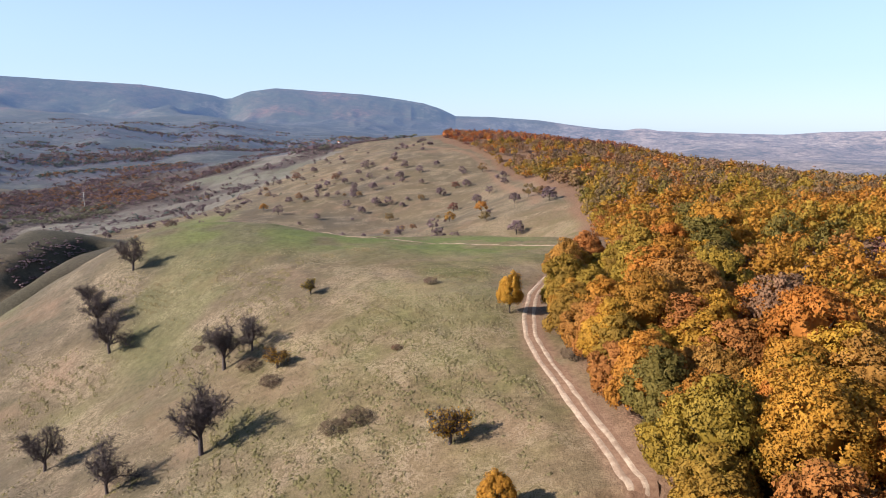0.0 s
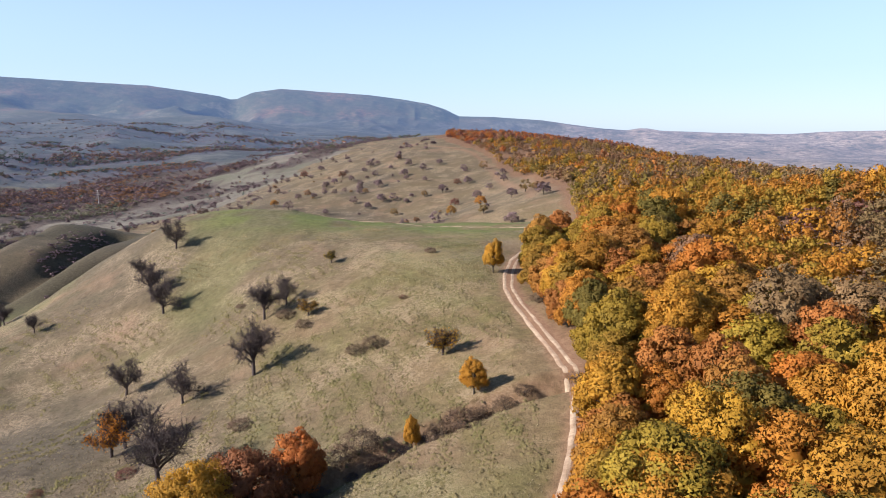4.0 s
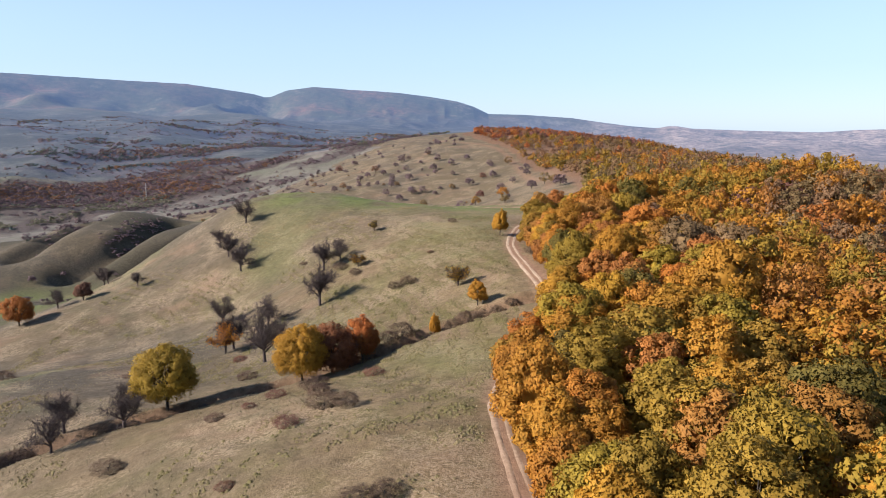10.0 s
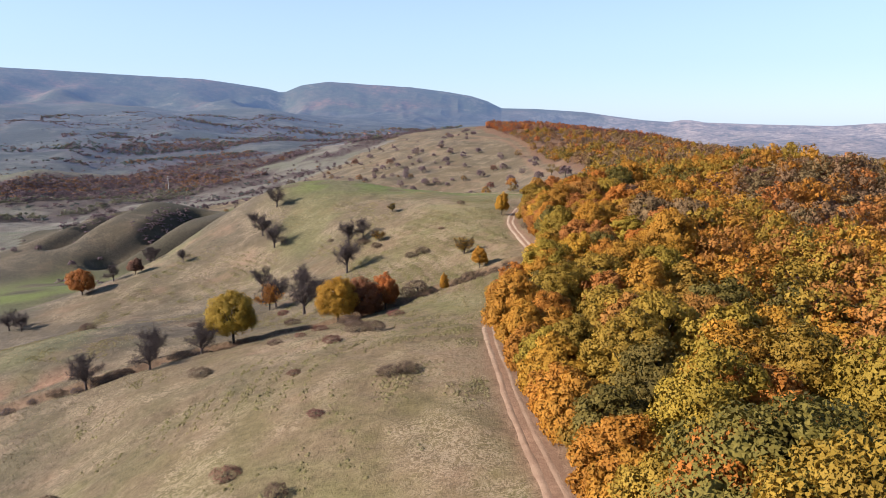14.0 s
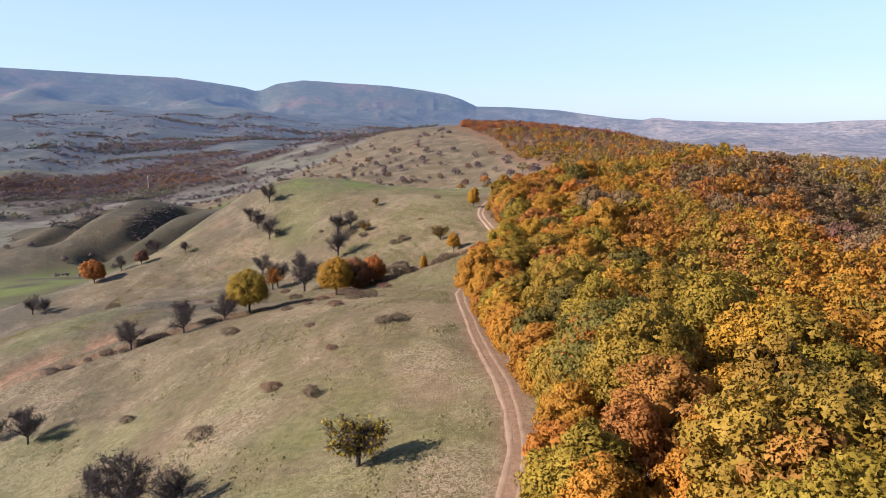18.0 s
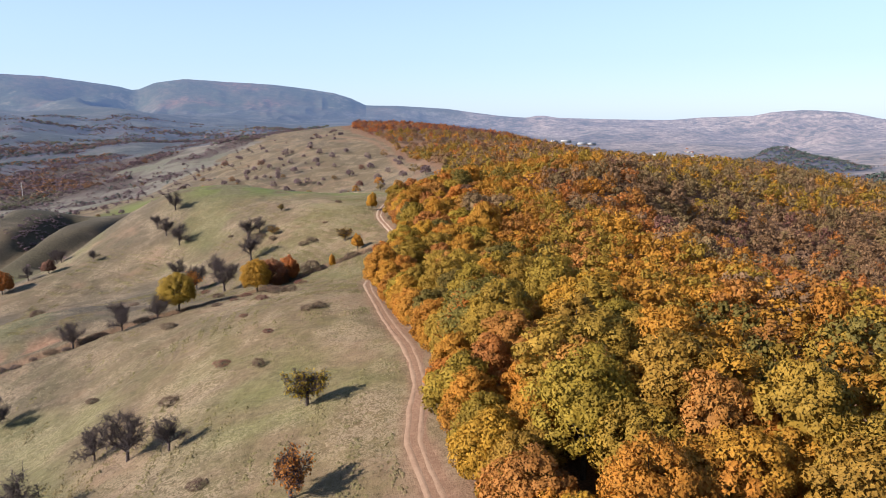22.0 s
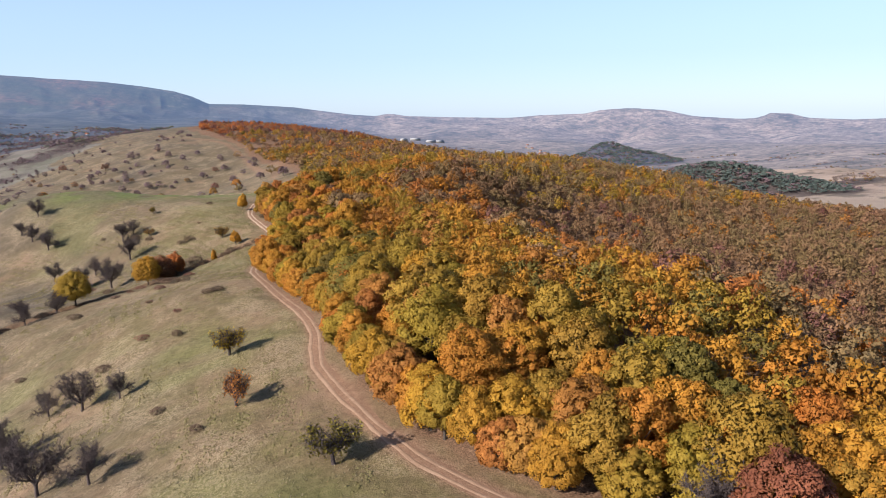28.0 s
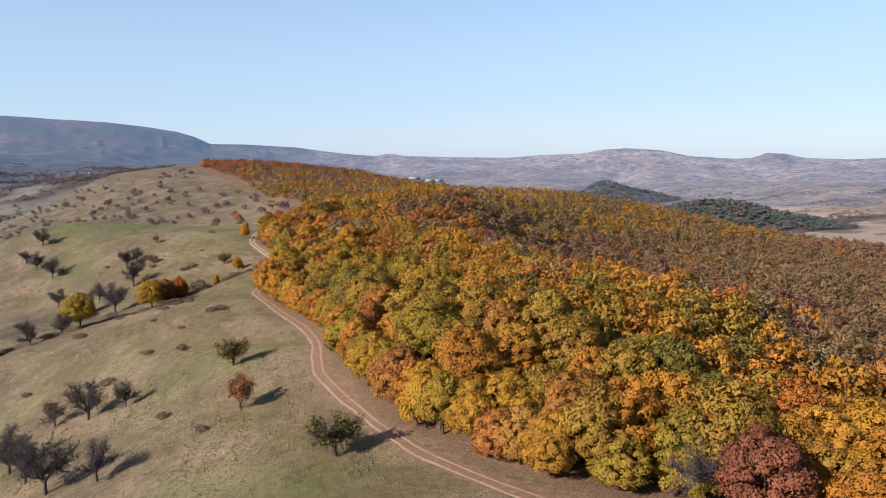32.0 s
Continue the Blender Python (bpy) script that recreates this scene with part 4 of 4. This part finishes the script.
# Leafless trees on the pasture: shape, x, y, height.
BARE_TREES = [(1, 47.5, -162, 9.5), (0, -89, 191.6, 9.2), (2, -78.5, 154, 9.5), (0, -88, 168, 8.5), (1, -94, 176, 7.5), (1, -42, 125, 9.3), (2, -37.5, 128.5, 7.0), (1, -37, 97.6, 10.8),
              (0, -69, 110, 8.0), (2, -50.5, 95, 7.6), (0, -40.5, 60, 10.6), (3, -54, 78, 9.0), (2, -149, 157, 7.0), (0, -149, 189, 7.5), (1, -145, 185, 6.5), (3, -120.5, 161.5, 5.4),
              (0, -52.5, 23, 7.2), (1, -62.5, 22.5, 7.0), (2, -60, 15, 6.2), (0, -72.5, 13, 7.4), (3, -154, 106, 6.5), (2, -160, 108, 7.0), (0, -74, -26, 6.8), (2, -84, -22, 5.4), (1, -80, -19, 4.5),
              (2, -39.5, -63, 5.6), (0, -32, -69, 8.6), (3, -24.3, -72.7, 5.6), (0, -44, -82, 8.8), (2, -33.5, -104, 9.2), (1, -39, -92, 7.8), (3, -25, -109, 6.6), (2, 22.7, 134, 4.2), (3, -113.5, 262, 6.8)]
for i, (k, x_, y_, h_) in enumerate(BARE_TREES):
    bare.put(k, x_, y_, 1.1 * h_, 57 * i, "dark leafless old fruit tree on the dry pasture", "tree", "bare trees on the pasture")
# Trees in leaf on the pasture: shape, x, y, height, foliage, words, width.
LEAFY_TREES = [(1, 52, -168, 12.5, DUSKY, "rust-red leaved tree standing in the wood", 1.0), (0, 27.5, -71, 13.5, GREEN, "still dark green oak in the wood", 1.0), (2, 21.6, 55, 5.0, BRONZE, "bronze half-bare shrub at the wood's edge", 1.2), (2, 19.8, 47, 4.0, BARE, "grey-brown half-bare shrub at the wood's edge", 1.2),
               (2, 0.8, 81, 5.4, OLIVE, "small brown half-bare tree on the pasture", 1.0), (1, 5.6, 64.5, 5.6, GOLD, "small golden tree beside the ditch", 0.85),
               (1, 12, 122.7, 7.6, GOLD, "yellow bushy tree beside the dirt track", 0.72), (2, -29.6, 147.5, 3.6, OLIVE, "tiny olive-green tree alone on the hilltop pasture", 1.0),
               (2, -30, 117.6, 4.2, OLIVE, "stunted olive-green tree below the bare trees", 1.1), (4, -55, 75, 8.2, AMBER, "half-bare orange-red tree on the slope", 0.95),
               (0, -25.7, 35, 9.6, GOLD, "rounded yellow tree at the ditch", 0.85), (0, -21.5, 41, 9.5, DUSKY, "red-leaved tree at the ditch", 0.9), (1, -16.8, 47, 8.6, SCARLET, "dark orange tree at the ditch", 0.9),
               (0, -48, 29.3, 10.6, OLIVE, "big rounded golden-olive tree at the ditch", 0.95), (1, -3.2, 56, 5.0, GOLD, "slender yellow tree among brambles", 0.5),
               (1, -140.5, 159.5, 6.8, MAROON, "dark red bushy tree on the lower slope", 1.1), (0, -153, 141, 9.8, RUSSET, "orange rounded tree on the lower slope", 0.9),
               (2, -2.4, -73.5, 6.6, OLIVE, "sparse brown tree with some yellow leaves", 1.0), (2, -2.3, -101.3, 6.8, BRONZE, "sparse russet-brown tree on the pasture", 0.85), (2, 9.4, -131, 6.9, GREEN, "dark olive-green tree near the track", 1.05)]
for i, (k, x_, y_, h_, mat, words, wide) in enumerate(LEAFY_TREES):
    leafy.put(k, x_, y_, h_, 83 * i, words, "tree", "", mat, wide)
# Brambles and low bushes: x, y, height, width.
BUSHES = [(-15.7, 91.8, 1.6, 1.6), (-12.5, 92.5, 1.9, 1.3), (-3, 140.3, 1.2, 1.5), (-94.8, 235, 2.0, 1.3), (-9.8, 54.5, 2.6, 1.2), (-12.5, 52.5, 2.2, 1.2), (1, 56.5, 2.2, 1.2), (3.7, 57, 2.5, 1.3), (6.5, 59, 2.0, 1.2),
          (9.8, 60, 1.7, 1.3), (13, 63, 1.4, 1.4), (-16.4, 12.2, 2.0, 1.5), (-13, 11, 1.6, 1.4), (-21, 26, 1.8, 1.6), (-19, 20, 1.5, 1.5), (-106, 68, 2.4, 1.2), (-6, -19, 1.2, 1.8), (-3.5, -18, 1.3, 1.5), (-13.5, -48, 1.5, 1.0),
          (-66, 16, 2.2, 1.3), (-69, 14, 2.0, 1.4), (-56, 20, 1.6, 1.6), (-9, -106, 1.0, 1.4), (-30, 112, 1.6, 1.3), (-36, 121, 2.0, 1.3), (19.5, 100, 1.8, 1.2), (21, 118, 2.2, 1.2), (24, -112, 2.0, 1.2), (21, -60, 2.0, 1.2)]
for i, (x_, y_, h_, wide) in enumerate(BUSHES):
    leafy.put(3, x_, y_, h_, 47 * i, "low tangled brown bramble bush in the dry grass", "bush", "brambles", BRAMBLE, wide)
run = np.array(DITCH[1:9], float)
along = np.r_[0, np.cumsum(np.hypot(*np.diff(run, axis=0).T))]
# Dark scrub fills the ditch and stands in for tree shade along it.
for i, d_ in enumerate(np.arange(1.5, along[-1], 4.1)):
    x_, y_ = float(np.interp(d_, along, run[:, 0])) + 0.5 * math.sin(7 * i), float(np.interp(d_, along, run[:, 1])) + 0.5 * math.cos(5 * i)
    leafy.put(3, x_ + 0.4, y_ - 0.9, 0.7 + 0.3 * (i * 7 % 5) / 2, 47 * i, "low dark thorn scrub in the ditch, partly put in for its shade", "bush", "ditch scrub", THORN if i % 4 else BRAMBLE, 1.7)
for i, (x_, y_) in enumerate([(-30, 19), (-34, 15), (-27, 24), (-44, 3), (-22, -12), (-52, -30), (-12, 30), (-40, 47), (-60, 62), (-70, 58), (-48, 66), (-33, 75), (-8, 112), (-52, 140), (-22, -40), (-30, -50), (-14, -30), (-16, -90), (-20, 5)]):
    leafy.put(3, x_, y_, 0.7 + 0.2 * (i % 4), 67 * i, "flat brown bramble patch in the dry grass", "bush", "brambles", BRAMBLE if i % 2 else MAROON, 1.9)


# ---- scattered trees on the far hillside ----
def small_template(name, seed, mat, lumps):
    """A tree seen from afar: stem and ragged rounded crown, 5 m tall."""
    rng = np.random.default_rng(seed)
    wood, leaf = Parts(), Parts()
    tube(wood, (0, 0, -0.6), (0.1, 0, 2.6), 0.16, 0.10, 5)
    c = leafy_crown(leaf, 5, 2.4, 0.7, lumps + 8, 26, 0.26, rng, 0.36, 0.35)
    for p in c[::2]:
        tube(wood, (0, 0, 1.0), p, 0.06, 0.02, 3)
    ob = empty(name)
    child("trunk", wood.mesh("trunk", [BARK]), ob)
    child("crown", leaf.mesh("crown", [mat]), ob)
    return ob


hill_trees = Stock([small_template("hillside_tree", 400 + i, BARE, 6 + i) for i in range(4)], [5.0] * 4)
HILL_MATS = {"d": (PURPLE, "dark half-bare"), "r": (MAROON, "dark red-brown"), "y": (BRONZE, "yellow-brown"), "g": (DULL, "olive-green"), "t": (BROWN, "brown")}
# Those that stand out: kind, x, y.
HILL_A = [("d", -159, 649), ("y", -178, 668), ("d", -159, 696), ("t", -152, 712), ("d", -95, 660), ("d", -78, 637), ("d", -67, 657), ("g", -50, 608), ("d", -55, 658), ("d", -76, 722), ("d", -50, 764), ("d", -48, 813),
          ("d", -86, 779), ("d", -113, 772), ("r", -128, 803), ("d", -100, 858), ("d", -64, 858), ("t", -23, 650), ("d", -5, 654), ("r", 10, 681), ("d", 18, 746), ("d", -10, 796), ("r", 7, 585), ("y", 3, 477)]
HILL_B = [("d", -8, 440), ("y", 25, 473), ("g", 25, 425), ("d", 27, 588), ("d", 40, 623), ("d", 48, 474), ("d", 58, 695), ("d", 55, 644), ("g", 60, 491), ("g", 66, 482), ("d", 66, 435), ("d", 20, 672), ("t", 40, 746),
          ("d", -133, 773), ("d", -140, 759), ("r", -196, 905), ("d", -221, 914), ("d", -176, 922), ("d", -103, 812), ("d", -4, 400), ("d", 6, 392), ("d", 40, 380), ("t", 68, 478), ("d", -29, 774)]
rng = np.random.default_rng(77)
hill_spots = [(k, a, b, rng.uniform(6.5, 10)) for k, a, b in HILL_A + HILL_B]
while len(hill_spots) < 250:
    a, b = rng.uniform(-420, 60), rng.uniform(360, 1180)
    if a < edge_x(b) - 14 and value_noise(a, b, 90, 51) + rng.uniform(-0.5, 0.5) > 0.0 and (b > 430 or a < -140):
        hill_spots.append((str(rng.choice(list("dddddtddd"))), a, b, rng.uniform(2.5, 7)))
for i, (k, a, b, h_) in enumerate(hill_spots):
    mat, words = HILL_MATS[k]
    hill_trees.put(i % 4, a, b, h_, 61 * i, "%s small tree or thorn on the far hillside" % words, "tree", "scattered trees on the far hillside", mat, 1.15)


# ---- woods and hedges of the valleys ----
VALLEY_MATS = [PURPLE, PURPLE, BROWN, WILLOW, PINE, BARE, DULL, BROWN]
valley_rows = []


def belt(line, width, step, hues, tall, seed):
    """Trees strewn along a belt of woodland."""
    rng = np.random.default_rng(seed)
    for (ax, ay), (bx, by) in zip(line, line[1:]):
        length = math.hypot(bx - ax, by - ay)
        for i in range(max(1, int(length * max(width, step) / step**2))):
            k, off = rng.uniform(), rng.normal() * width * 0.45
            valley_rows.append((ax + k * (bx - ax) - (by - ay) / length * off, ay + k * (by - ay) + (bx - ax) / length * off, int(rng.choice(hues)), tall * rng.uniform(0.6, 1.15)))


belt([(-1050, 760), (-860, 930), (-700, 1120), (-620, 1320), (-520, 1430)], 80, 7.0, [1, 1, 0, 7, 1, 1, 5], 7.5, 1)
belt([(-900, 740), (-760, 900), (-590, 1130), (-470, 1260), (-380, 1330)], 50, 7.0, [0, 0, 1, 1, 1, 7], 7.5, 2)
belt([(-900, 690), (-760, 830), (-620, 975), (-560, 1050), (-500, 1090)], 26, 8, [3, 3, 3, 5], 8, 3)
belt([(-680, 690), (-627, 752), (-600, 805), (-588, 870), (-540, 925), (-530, 1005), (-487, 1018)], 22, 7, [3, 3, 3, 3, 5], 8, 32)
belt([(-800, 940), (-768, 1004), (-748, 1120), (-666, 1193), (-560, 1170), (-455, 1060)], 55, 6.5, [1, 1, 7, 0, 2], 8, 33)
belt([(-790, 1330), (-716, 1396), (-620, 1440), (-540, 1450)], 34, 6.5, [4, 4, 7, 7, 1], 8, 34)
belt([(-560, 1040), (-470, 1090), (-400, 1120)], 30, 8, [2, 5, 0], 8, 4)
belt([(-900, 1530), (-720, 1620), (-600, 1690)], 70, 7, [1, 7, 0, 4, 5], 9, 5)
belt([(-1000, 1440), (-800, 1500), (-660, 1560)], 45, 7, [4, 4, 0, 1], 8, 6)
belt([(-420, 1420), (-300, 1560), (-240, 1700)], 45, 10, [0, 0, 5], 7, 7)
belt([(-330, 1180), (-240, 1250), (-160, 1400), (-120, 1520)], 50, 11, [0, 0, 1, 5], 6, 8)
belt([(-160, 340), (-215, 370), (-260, 340), (-300, 330)], 14, 9, [0, 1, 0], 5, 9)
belt([(-140, 470), (-200, 430), (-250, 385)], 10, 9, [0, 5], 5, 10)
belt([(-371, 548), (-360, 520), (-360, 470)], 16, 4.4, [0, 0, 1], 3.6, 30)
belt([(-282, 530), (-286, 487), (-292, 445)], 16, 4.4, [0, 0, 1], 3.6, 31)
belt([(-200, 2400), (-450, 2330), (-700, 2260)], 110, 16, [4, 0, 6, 0], 9, 11)
rng = np.random.default_rng(78)
for i in range(260):
    a, b = rng.uniform(-2300, -150), rng.uniform(650, 2800)
    if a < -0.62 * b + 350 or b > 1500:
        turn, size = rng.normal() * 0.5 + 0.25, rng.uniform(60, 260)
        belt([(a, b), (a + size * math.cos(turn), b + size * math.sin(turn))], rng.uniform(4, 16), 11, [0, 0, 1, 1, 4, 5], rng.uniform(4, 8), 100 + i)
for i in range(60):
    a, b = rng.uniform(620, 2200), rng.uniform(300, 2400)
    turn, size = rng.normal() * 0.4 - 0.3, rng.uniform(80, 350)
    belt([(a, b), (a + size * math.cos(turn), b + size * math.sin(turn))], rng.uniform(5, 18), 13, [0, 4, 5, 6], rng.uniform(4, 8), 300 + i)
far_a, far_b = rng.uniform(-2300, -60, 14000), rng.uniform(1250, 2700, 14000)
thick = value_noise(far_a * 0.6, far_b, 130, 57) + 0.6 * value_noise(far_a, far_b, 55, 58) > 0.60
for a, b in zip(far_a[thick], far_b[thick]):
    valley_rows.append((a, b, int(rng.choice([0, 0, 1, 5, 3, 4])), rng.uniform(6, 11)))
for i in range(3000):
    a, b = rng.uniform(-2200, -260), rng.uniform(500, 2900)
    if value_noise(a, b, 170, 55) + 0.6 * value_noise(a, b, 60, 56) > 0.05:
        valley_rows.append((a, b, int(rng.choice([0, 0, 5, 1, 4])), rng.uniform(2.5, 6)))
for hx, hy, hr, hh in VALLEY_HILLS[:5]:
    for i in range(int((2.2 * hr) ** 2 * math.pi / 110)):
        a, d = rng.uniform(0, 6.28), 2.2 * hr * math.sqrt(rng.uniform())
        valley_rows.append((hx + d * math.cos(a), hy + d * math.sin(a), int(rng.choice([4, 4, 4, 4, 4, 0])), rng.uniform(7, 12)))
belt([(820, 2300), (1000, 2150), (1180, 1900), (1360, 1750)], 60, 14, [0, 6, 0], 8, 23)
belt([(700, 700), (900, 800), (1100, 820), (1500, 760)], 50, 12, [0, 6, 5], 8, 24)
rows_ = np.array(valley_rows)
keep = (np.hypot(rows_[:, 0], rows_[:, 1]) < 2750) & ((rows_[:, 0] < edge_x(rows_[:, 1]) - 12) | (rows_[:, 0] > right_x(rows_[:, 1])))
rows_ = rows_[keep]
woods("valley_woods", rows_[:, :2], rows_[:, 2].astype(int), rows_[:, 3], rows_[:, 3] * 0.62, 3, 10, 1.25, "brown, grey and red belts of trees and hedges in the valleys", VALLEY_MATS, 13, 0.62, 0.55)

tree_map, ex, ey = np.histogram2d(rows_[:, 0], rows_[:, 1], bins=(160, 160), range=((-2400, 2400), (-200, 3000)))
for k in range(2):
    tree_map[1:-1, 1:-1] = (4 * tree_map[1:-1, 1:-1] + tree_map[:-2, 1:-1] + tree_map[2:, 1:-1] + tree_map[1:-1, :-2] + tree_map[1:-1, 2:]) / 8
for land_sheet, v in ((ground, gv), (backdrop, bv)):
    i, j = np.clip(((v[:, 0] + 2400) / 30).astype(int), 0, 159), np.clip(((v[:, 1] + 200) / 20).astype(int), 0, 159)
    wooded = smooth(0.6, 2.2, tree_map[i, j]) * (np.hypot(v[:, 0], v[:, 1]) < 2900)
    land_sheet.data.attributes.new("wooded", "FLOAT", "POINT").data.foreach_set("value", wooded.astype(np.float32))

# ---- villages ----
PLASTER, WHITEWASH, TILE, SLATE = plain("plaster", (0.26, 0.23, 0.20)), plain("whitewash", (0.40, 0.39, 0.37)), plain("roof_tiles", (0.30, 0.11, 0.07)), plain("grey_roofing", (0.34, 0.34, 0.35))


def box_mesh(name, w, d, h, z0, mat):
    v = np.array([(x_ * w / 2, y_ * d / 2, z_) for z_ in (z0, z0 + h) for x_, y_ in ((-1, -1), (1, -1), (1, 1), (-1, 1))])
    return fast_mesh(name, v, np.array([(0, 3, 2, 1), (4, 5, 6, 7), (0, 1, 5, 4), (1, 2, 6, 5), (2, 3, 7, 6), (3, 0, 4, 7)]), [mat])


def roof_mesh(name, w, d, h, z0, mat):
    a, b = w / 2 + 0.4, d / 2 + 0.4
    v = np.array([(-a, -b, z0), (a, -b, z0), (a, b, z0), (-a, b, z0), (-a, 0, z0 + h), (a, 0, z0 + h)])
    return fast_mesh(name, v, np.array([(0, 1, 5), (0, 5, 4), (2, 3, 4), (2, 4, 5), (0, 4, 3), (1, 2, 5), (0, 2, 1), (0, 3, 2)]), [mat])


def house_template(name, w, d, h, wall, roof):
    ob = empty(name)
    child("wall", box_mesh("wall", w, d, h + 1, -1, wall), ob)
    child("roof", roof_mesh("roof", w, d, d * 0.38, h, roof), ob)
    child("chimney", box_mesh("chimney", 0.7, 0.7, 2.2, h + 0.8, roof), ob)
    return ob


houses = Stock([house_template("village_house", 13, 8, 3.6, PLASTER, TILE), house_template("village_house", 16, 9, 4.5, WHITEWASH, TILE), house_template("village_barn", 22, 10, 4.5, PLASTER, SLATE),
                house_template("white_shed", 44, 16, 5, PLASTER, SLATE)], [1.0] * 4)
rng = np.random.default_rng(79)
for i in range(70):
    k = rng.uniform()
    houses.put(int(rng.integers(3)), np.interp(k, [0, 0.5, 1], [1336, 1119, 1120]) + rng.normal() * 22, np.interp(k, [0, 0.5, 1], [2446, 1827, 1727]) + rng.normal() * 30, 0.75, rng.uniform(-30, 30), "small red-roofed house in the far valley village", "house", "village houses")
for i in range(24):
    houses.put(int(rng.integers(3)), -410 + rng.normal() * 75, 2140 + rng.normal() * 90, 0.7, rng.uniform(-40, 40), "small pale house in the village below the mountain", "house", "mountain village houses")
for i, (a, b) in enumerate([(905, 2760), (960, 2700), (1010, 2730), (1090, 2240), (820, 2650)]):
    houses.put(3, a, b, 1.0, 12 * i, "long white shed in the far valley", "shed", "white sheds")
church = tagged(empty("church", 1119, 1867, float(land(np.array([1119.0]), np.array([1867.0]))[0])), "pale village church with a tower, far off in the valley", "church")
child("tower", box_mesh("tower", 6, 6, 17, -1, PLASTER), church)
child("nave", box_mesh("nave", 20, 10, 10, -1, PLASTER), church).location = (11, 0, 0)
child("roof", roof_mesh("roof", 20, 10, 5, 9, TILE), church).location = (11, 0, 0)
child("spire", roof_mesh("spire", 6, 6, 6, 16, SLATE), church)
mast = tagged(empty("power_mast", -562, 1062, float(land(np.array([-562.0]), np.array([1062.0]))[0])), "pale concrete power-line mast among valley trees", "power mast")
pole, arm = Parts(), Parts()
tube(pole, (0, 0, -1), (0, 0, 27), 0.7, 0.35, 7)
child("pole", pole.mesh("pole", [WHITEWASH]), mast)
for z_ in (20, 23, 26):
    arm = Parts()
    tube(arm, (-3.2, 0, z_), (3.2, 0, z_), 0.16, 0.16, 5)
    child("crossarm", arm.mesh("crossarm", [SLATE]), mast)

# ---- grass and low growth on the pasture ----
def tufts(name, count, box, size, mats, keep_if, label, seed, blades=4):
    """Loose tufts of blades or stalks strewn over the ground."""
    rng = np.random.default_rng(seed)
    a, b = rng.uniform(box[0], box[1], count), rng.uniform(box[2], box[3], count)
    ok = keep_if(a, b, rng)
    a, b = a[ok], b[ok]
    z = ground_height(a, b)
    n = len(a)
    s = size * rng.uniform(0.5, 1.4, n)
    v, f = [], []
    for k in range(blades):
        t = rng.uniform(0, 6.28, n)
        lean, w = rng.uniform(0.2, 0.9, n), rng.uniform(0.12, 0.26, n)
        c, q = np.cos(t), np.sin(t)
        root = np.stack([a, b, z - 0.05], -1)
        left = root + np.stack([-q * w * s, c * w * s, 0 * s], -1)
        right = root - np.stack([-q * w * s, c * w * s, 0 * s], -1)
        tip = root + np.stack([c * lean * s, q * lean * s, s * 0.8], -1)
        base = 3 * n * k
        v += [left, right, tip]
        i = np.arange(n)
        f.append(np.stack([base + i, base + n + i, base + 2 * n + i], 1))
    return tagged(new(name, fast_mesh(name, np.concatenate(v), np.concatenate(f), mats)), label, "grass", kind="stuff")


def open_ground(a, b, rng, cut):
    return (a < edge_x(b) - 5) & (line_distance(a, b, TRACK)[0] > 2.6) & (value_noise(a, b, 11, 71) + 0.6 * value_noise(a, b, 38, 72) + rng.uniform(-0.5, 0.5, len(a)) > cut)


def tussocks(name, count, box, mats, label, seed):
    """Low grassy hummocks, thickest along the cattle terraces of the slopes."""
    rng = np.random.default_rng(seed)
    a, b = rng.uniform(box[0], box[1], count), rng.uniform(box[2], box[3], count)
    level = land(a, b) + 0.5 * value_noise(a, b, 14, 61)
    step = np.cos(level * 2 * np.pi / 1.15)
    ok = open_ground(a, b, rng, -0.1) & (step + rng.uniform(-1.0, 1.0, count) > 0.35) & (value_noise(a, b, 27, 62) + 0.5 * value_noise(a, b, 8, 63) > -0.15)
    a, b = a[ok], b[ok]
    n = len(a)
    r, t0 = rng.uniform(0.14, 0.42, n) ** 1.15, rng.uniform(0, 6.28, n)
    z = ground_height(a, b)
    rings = []
    for k in range(5):
        t = t0 + k * 2 * np.pi / 5
        w = r * rng.uniform(0.8, 1.5, n)
        rings.append(np.stack([a + np.cos(t) * w, b + np.sin(t) * w, z - 0.10], -1))
    top = np.stack([a + rng.normal(size=n) * 0.25 * r, b + rng.normal(size=n) * 0.25 * r, z + 0.80 * r + 0.04], -1)
    v = np.stack([*rings, top], 1).reshape(-1, 3)
    i = np.arange(n)[:, None] * 6
    f = np.concatenate([i + [k, (k + 1) % 5, 5] for k in range(5)])
    me = fast_mesh(name, v, f, mats, None, True)
    me.color_attributes.new("cover", "FLOAT_COLOR", "POINT").data.foreach_set("color", np.tile(np.array((0.25, 0, 0, 0.0), np.float32), len(v)))
    return tagged(new(name, me), label, "grass", kind="stuff")


tufts("dry_grass", 90000, (-130, 14, -145, 190), 0.26, [STRAW], lambda a, b, r: open_ground(a, b, r, 0.30), "pale dry tufts of autumn grass on the pasture", 81, 5)
tufts("brown_weeds", 42000, (-130, 14, -145, 190), 0.22, [WEED], lambda a, b, r: open_ground(a, b, r, 0.1) & (value_noise(a, b, 6, 74) + 0.7 * value_noise(a, b, 25, 75) > 0.25), "low brown weeds and dead stalks on the pasture", 82)
tussocks("grass_tussocks", 260000, (-130, 14, -145, 190), [PASTURE], "low dry hummocks of grass along the cattle terraces", 83)
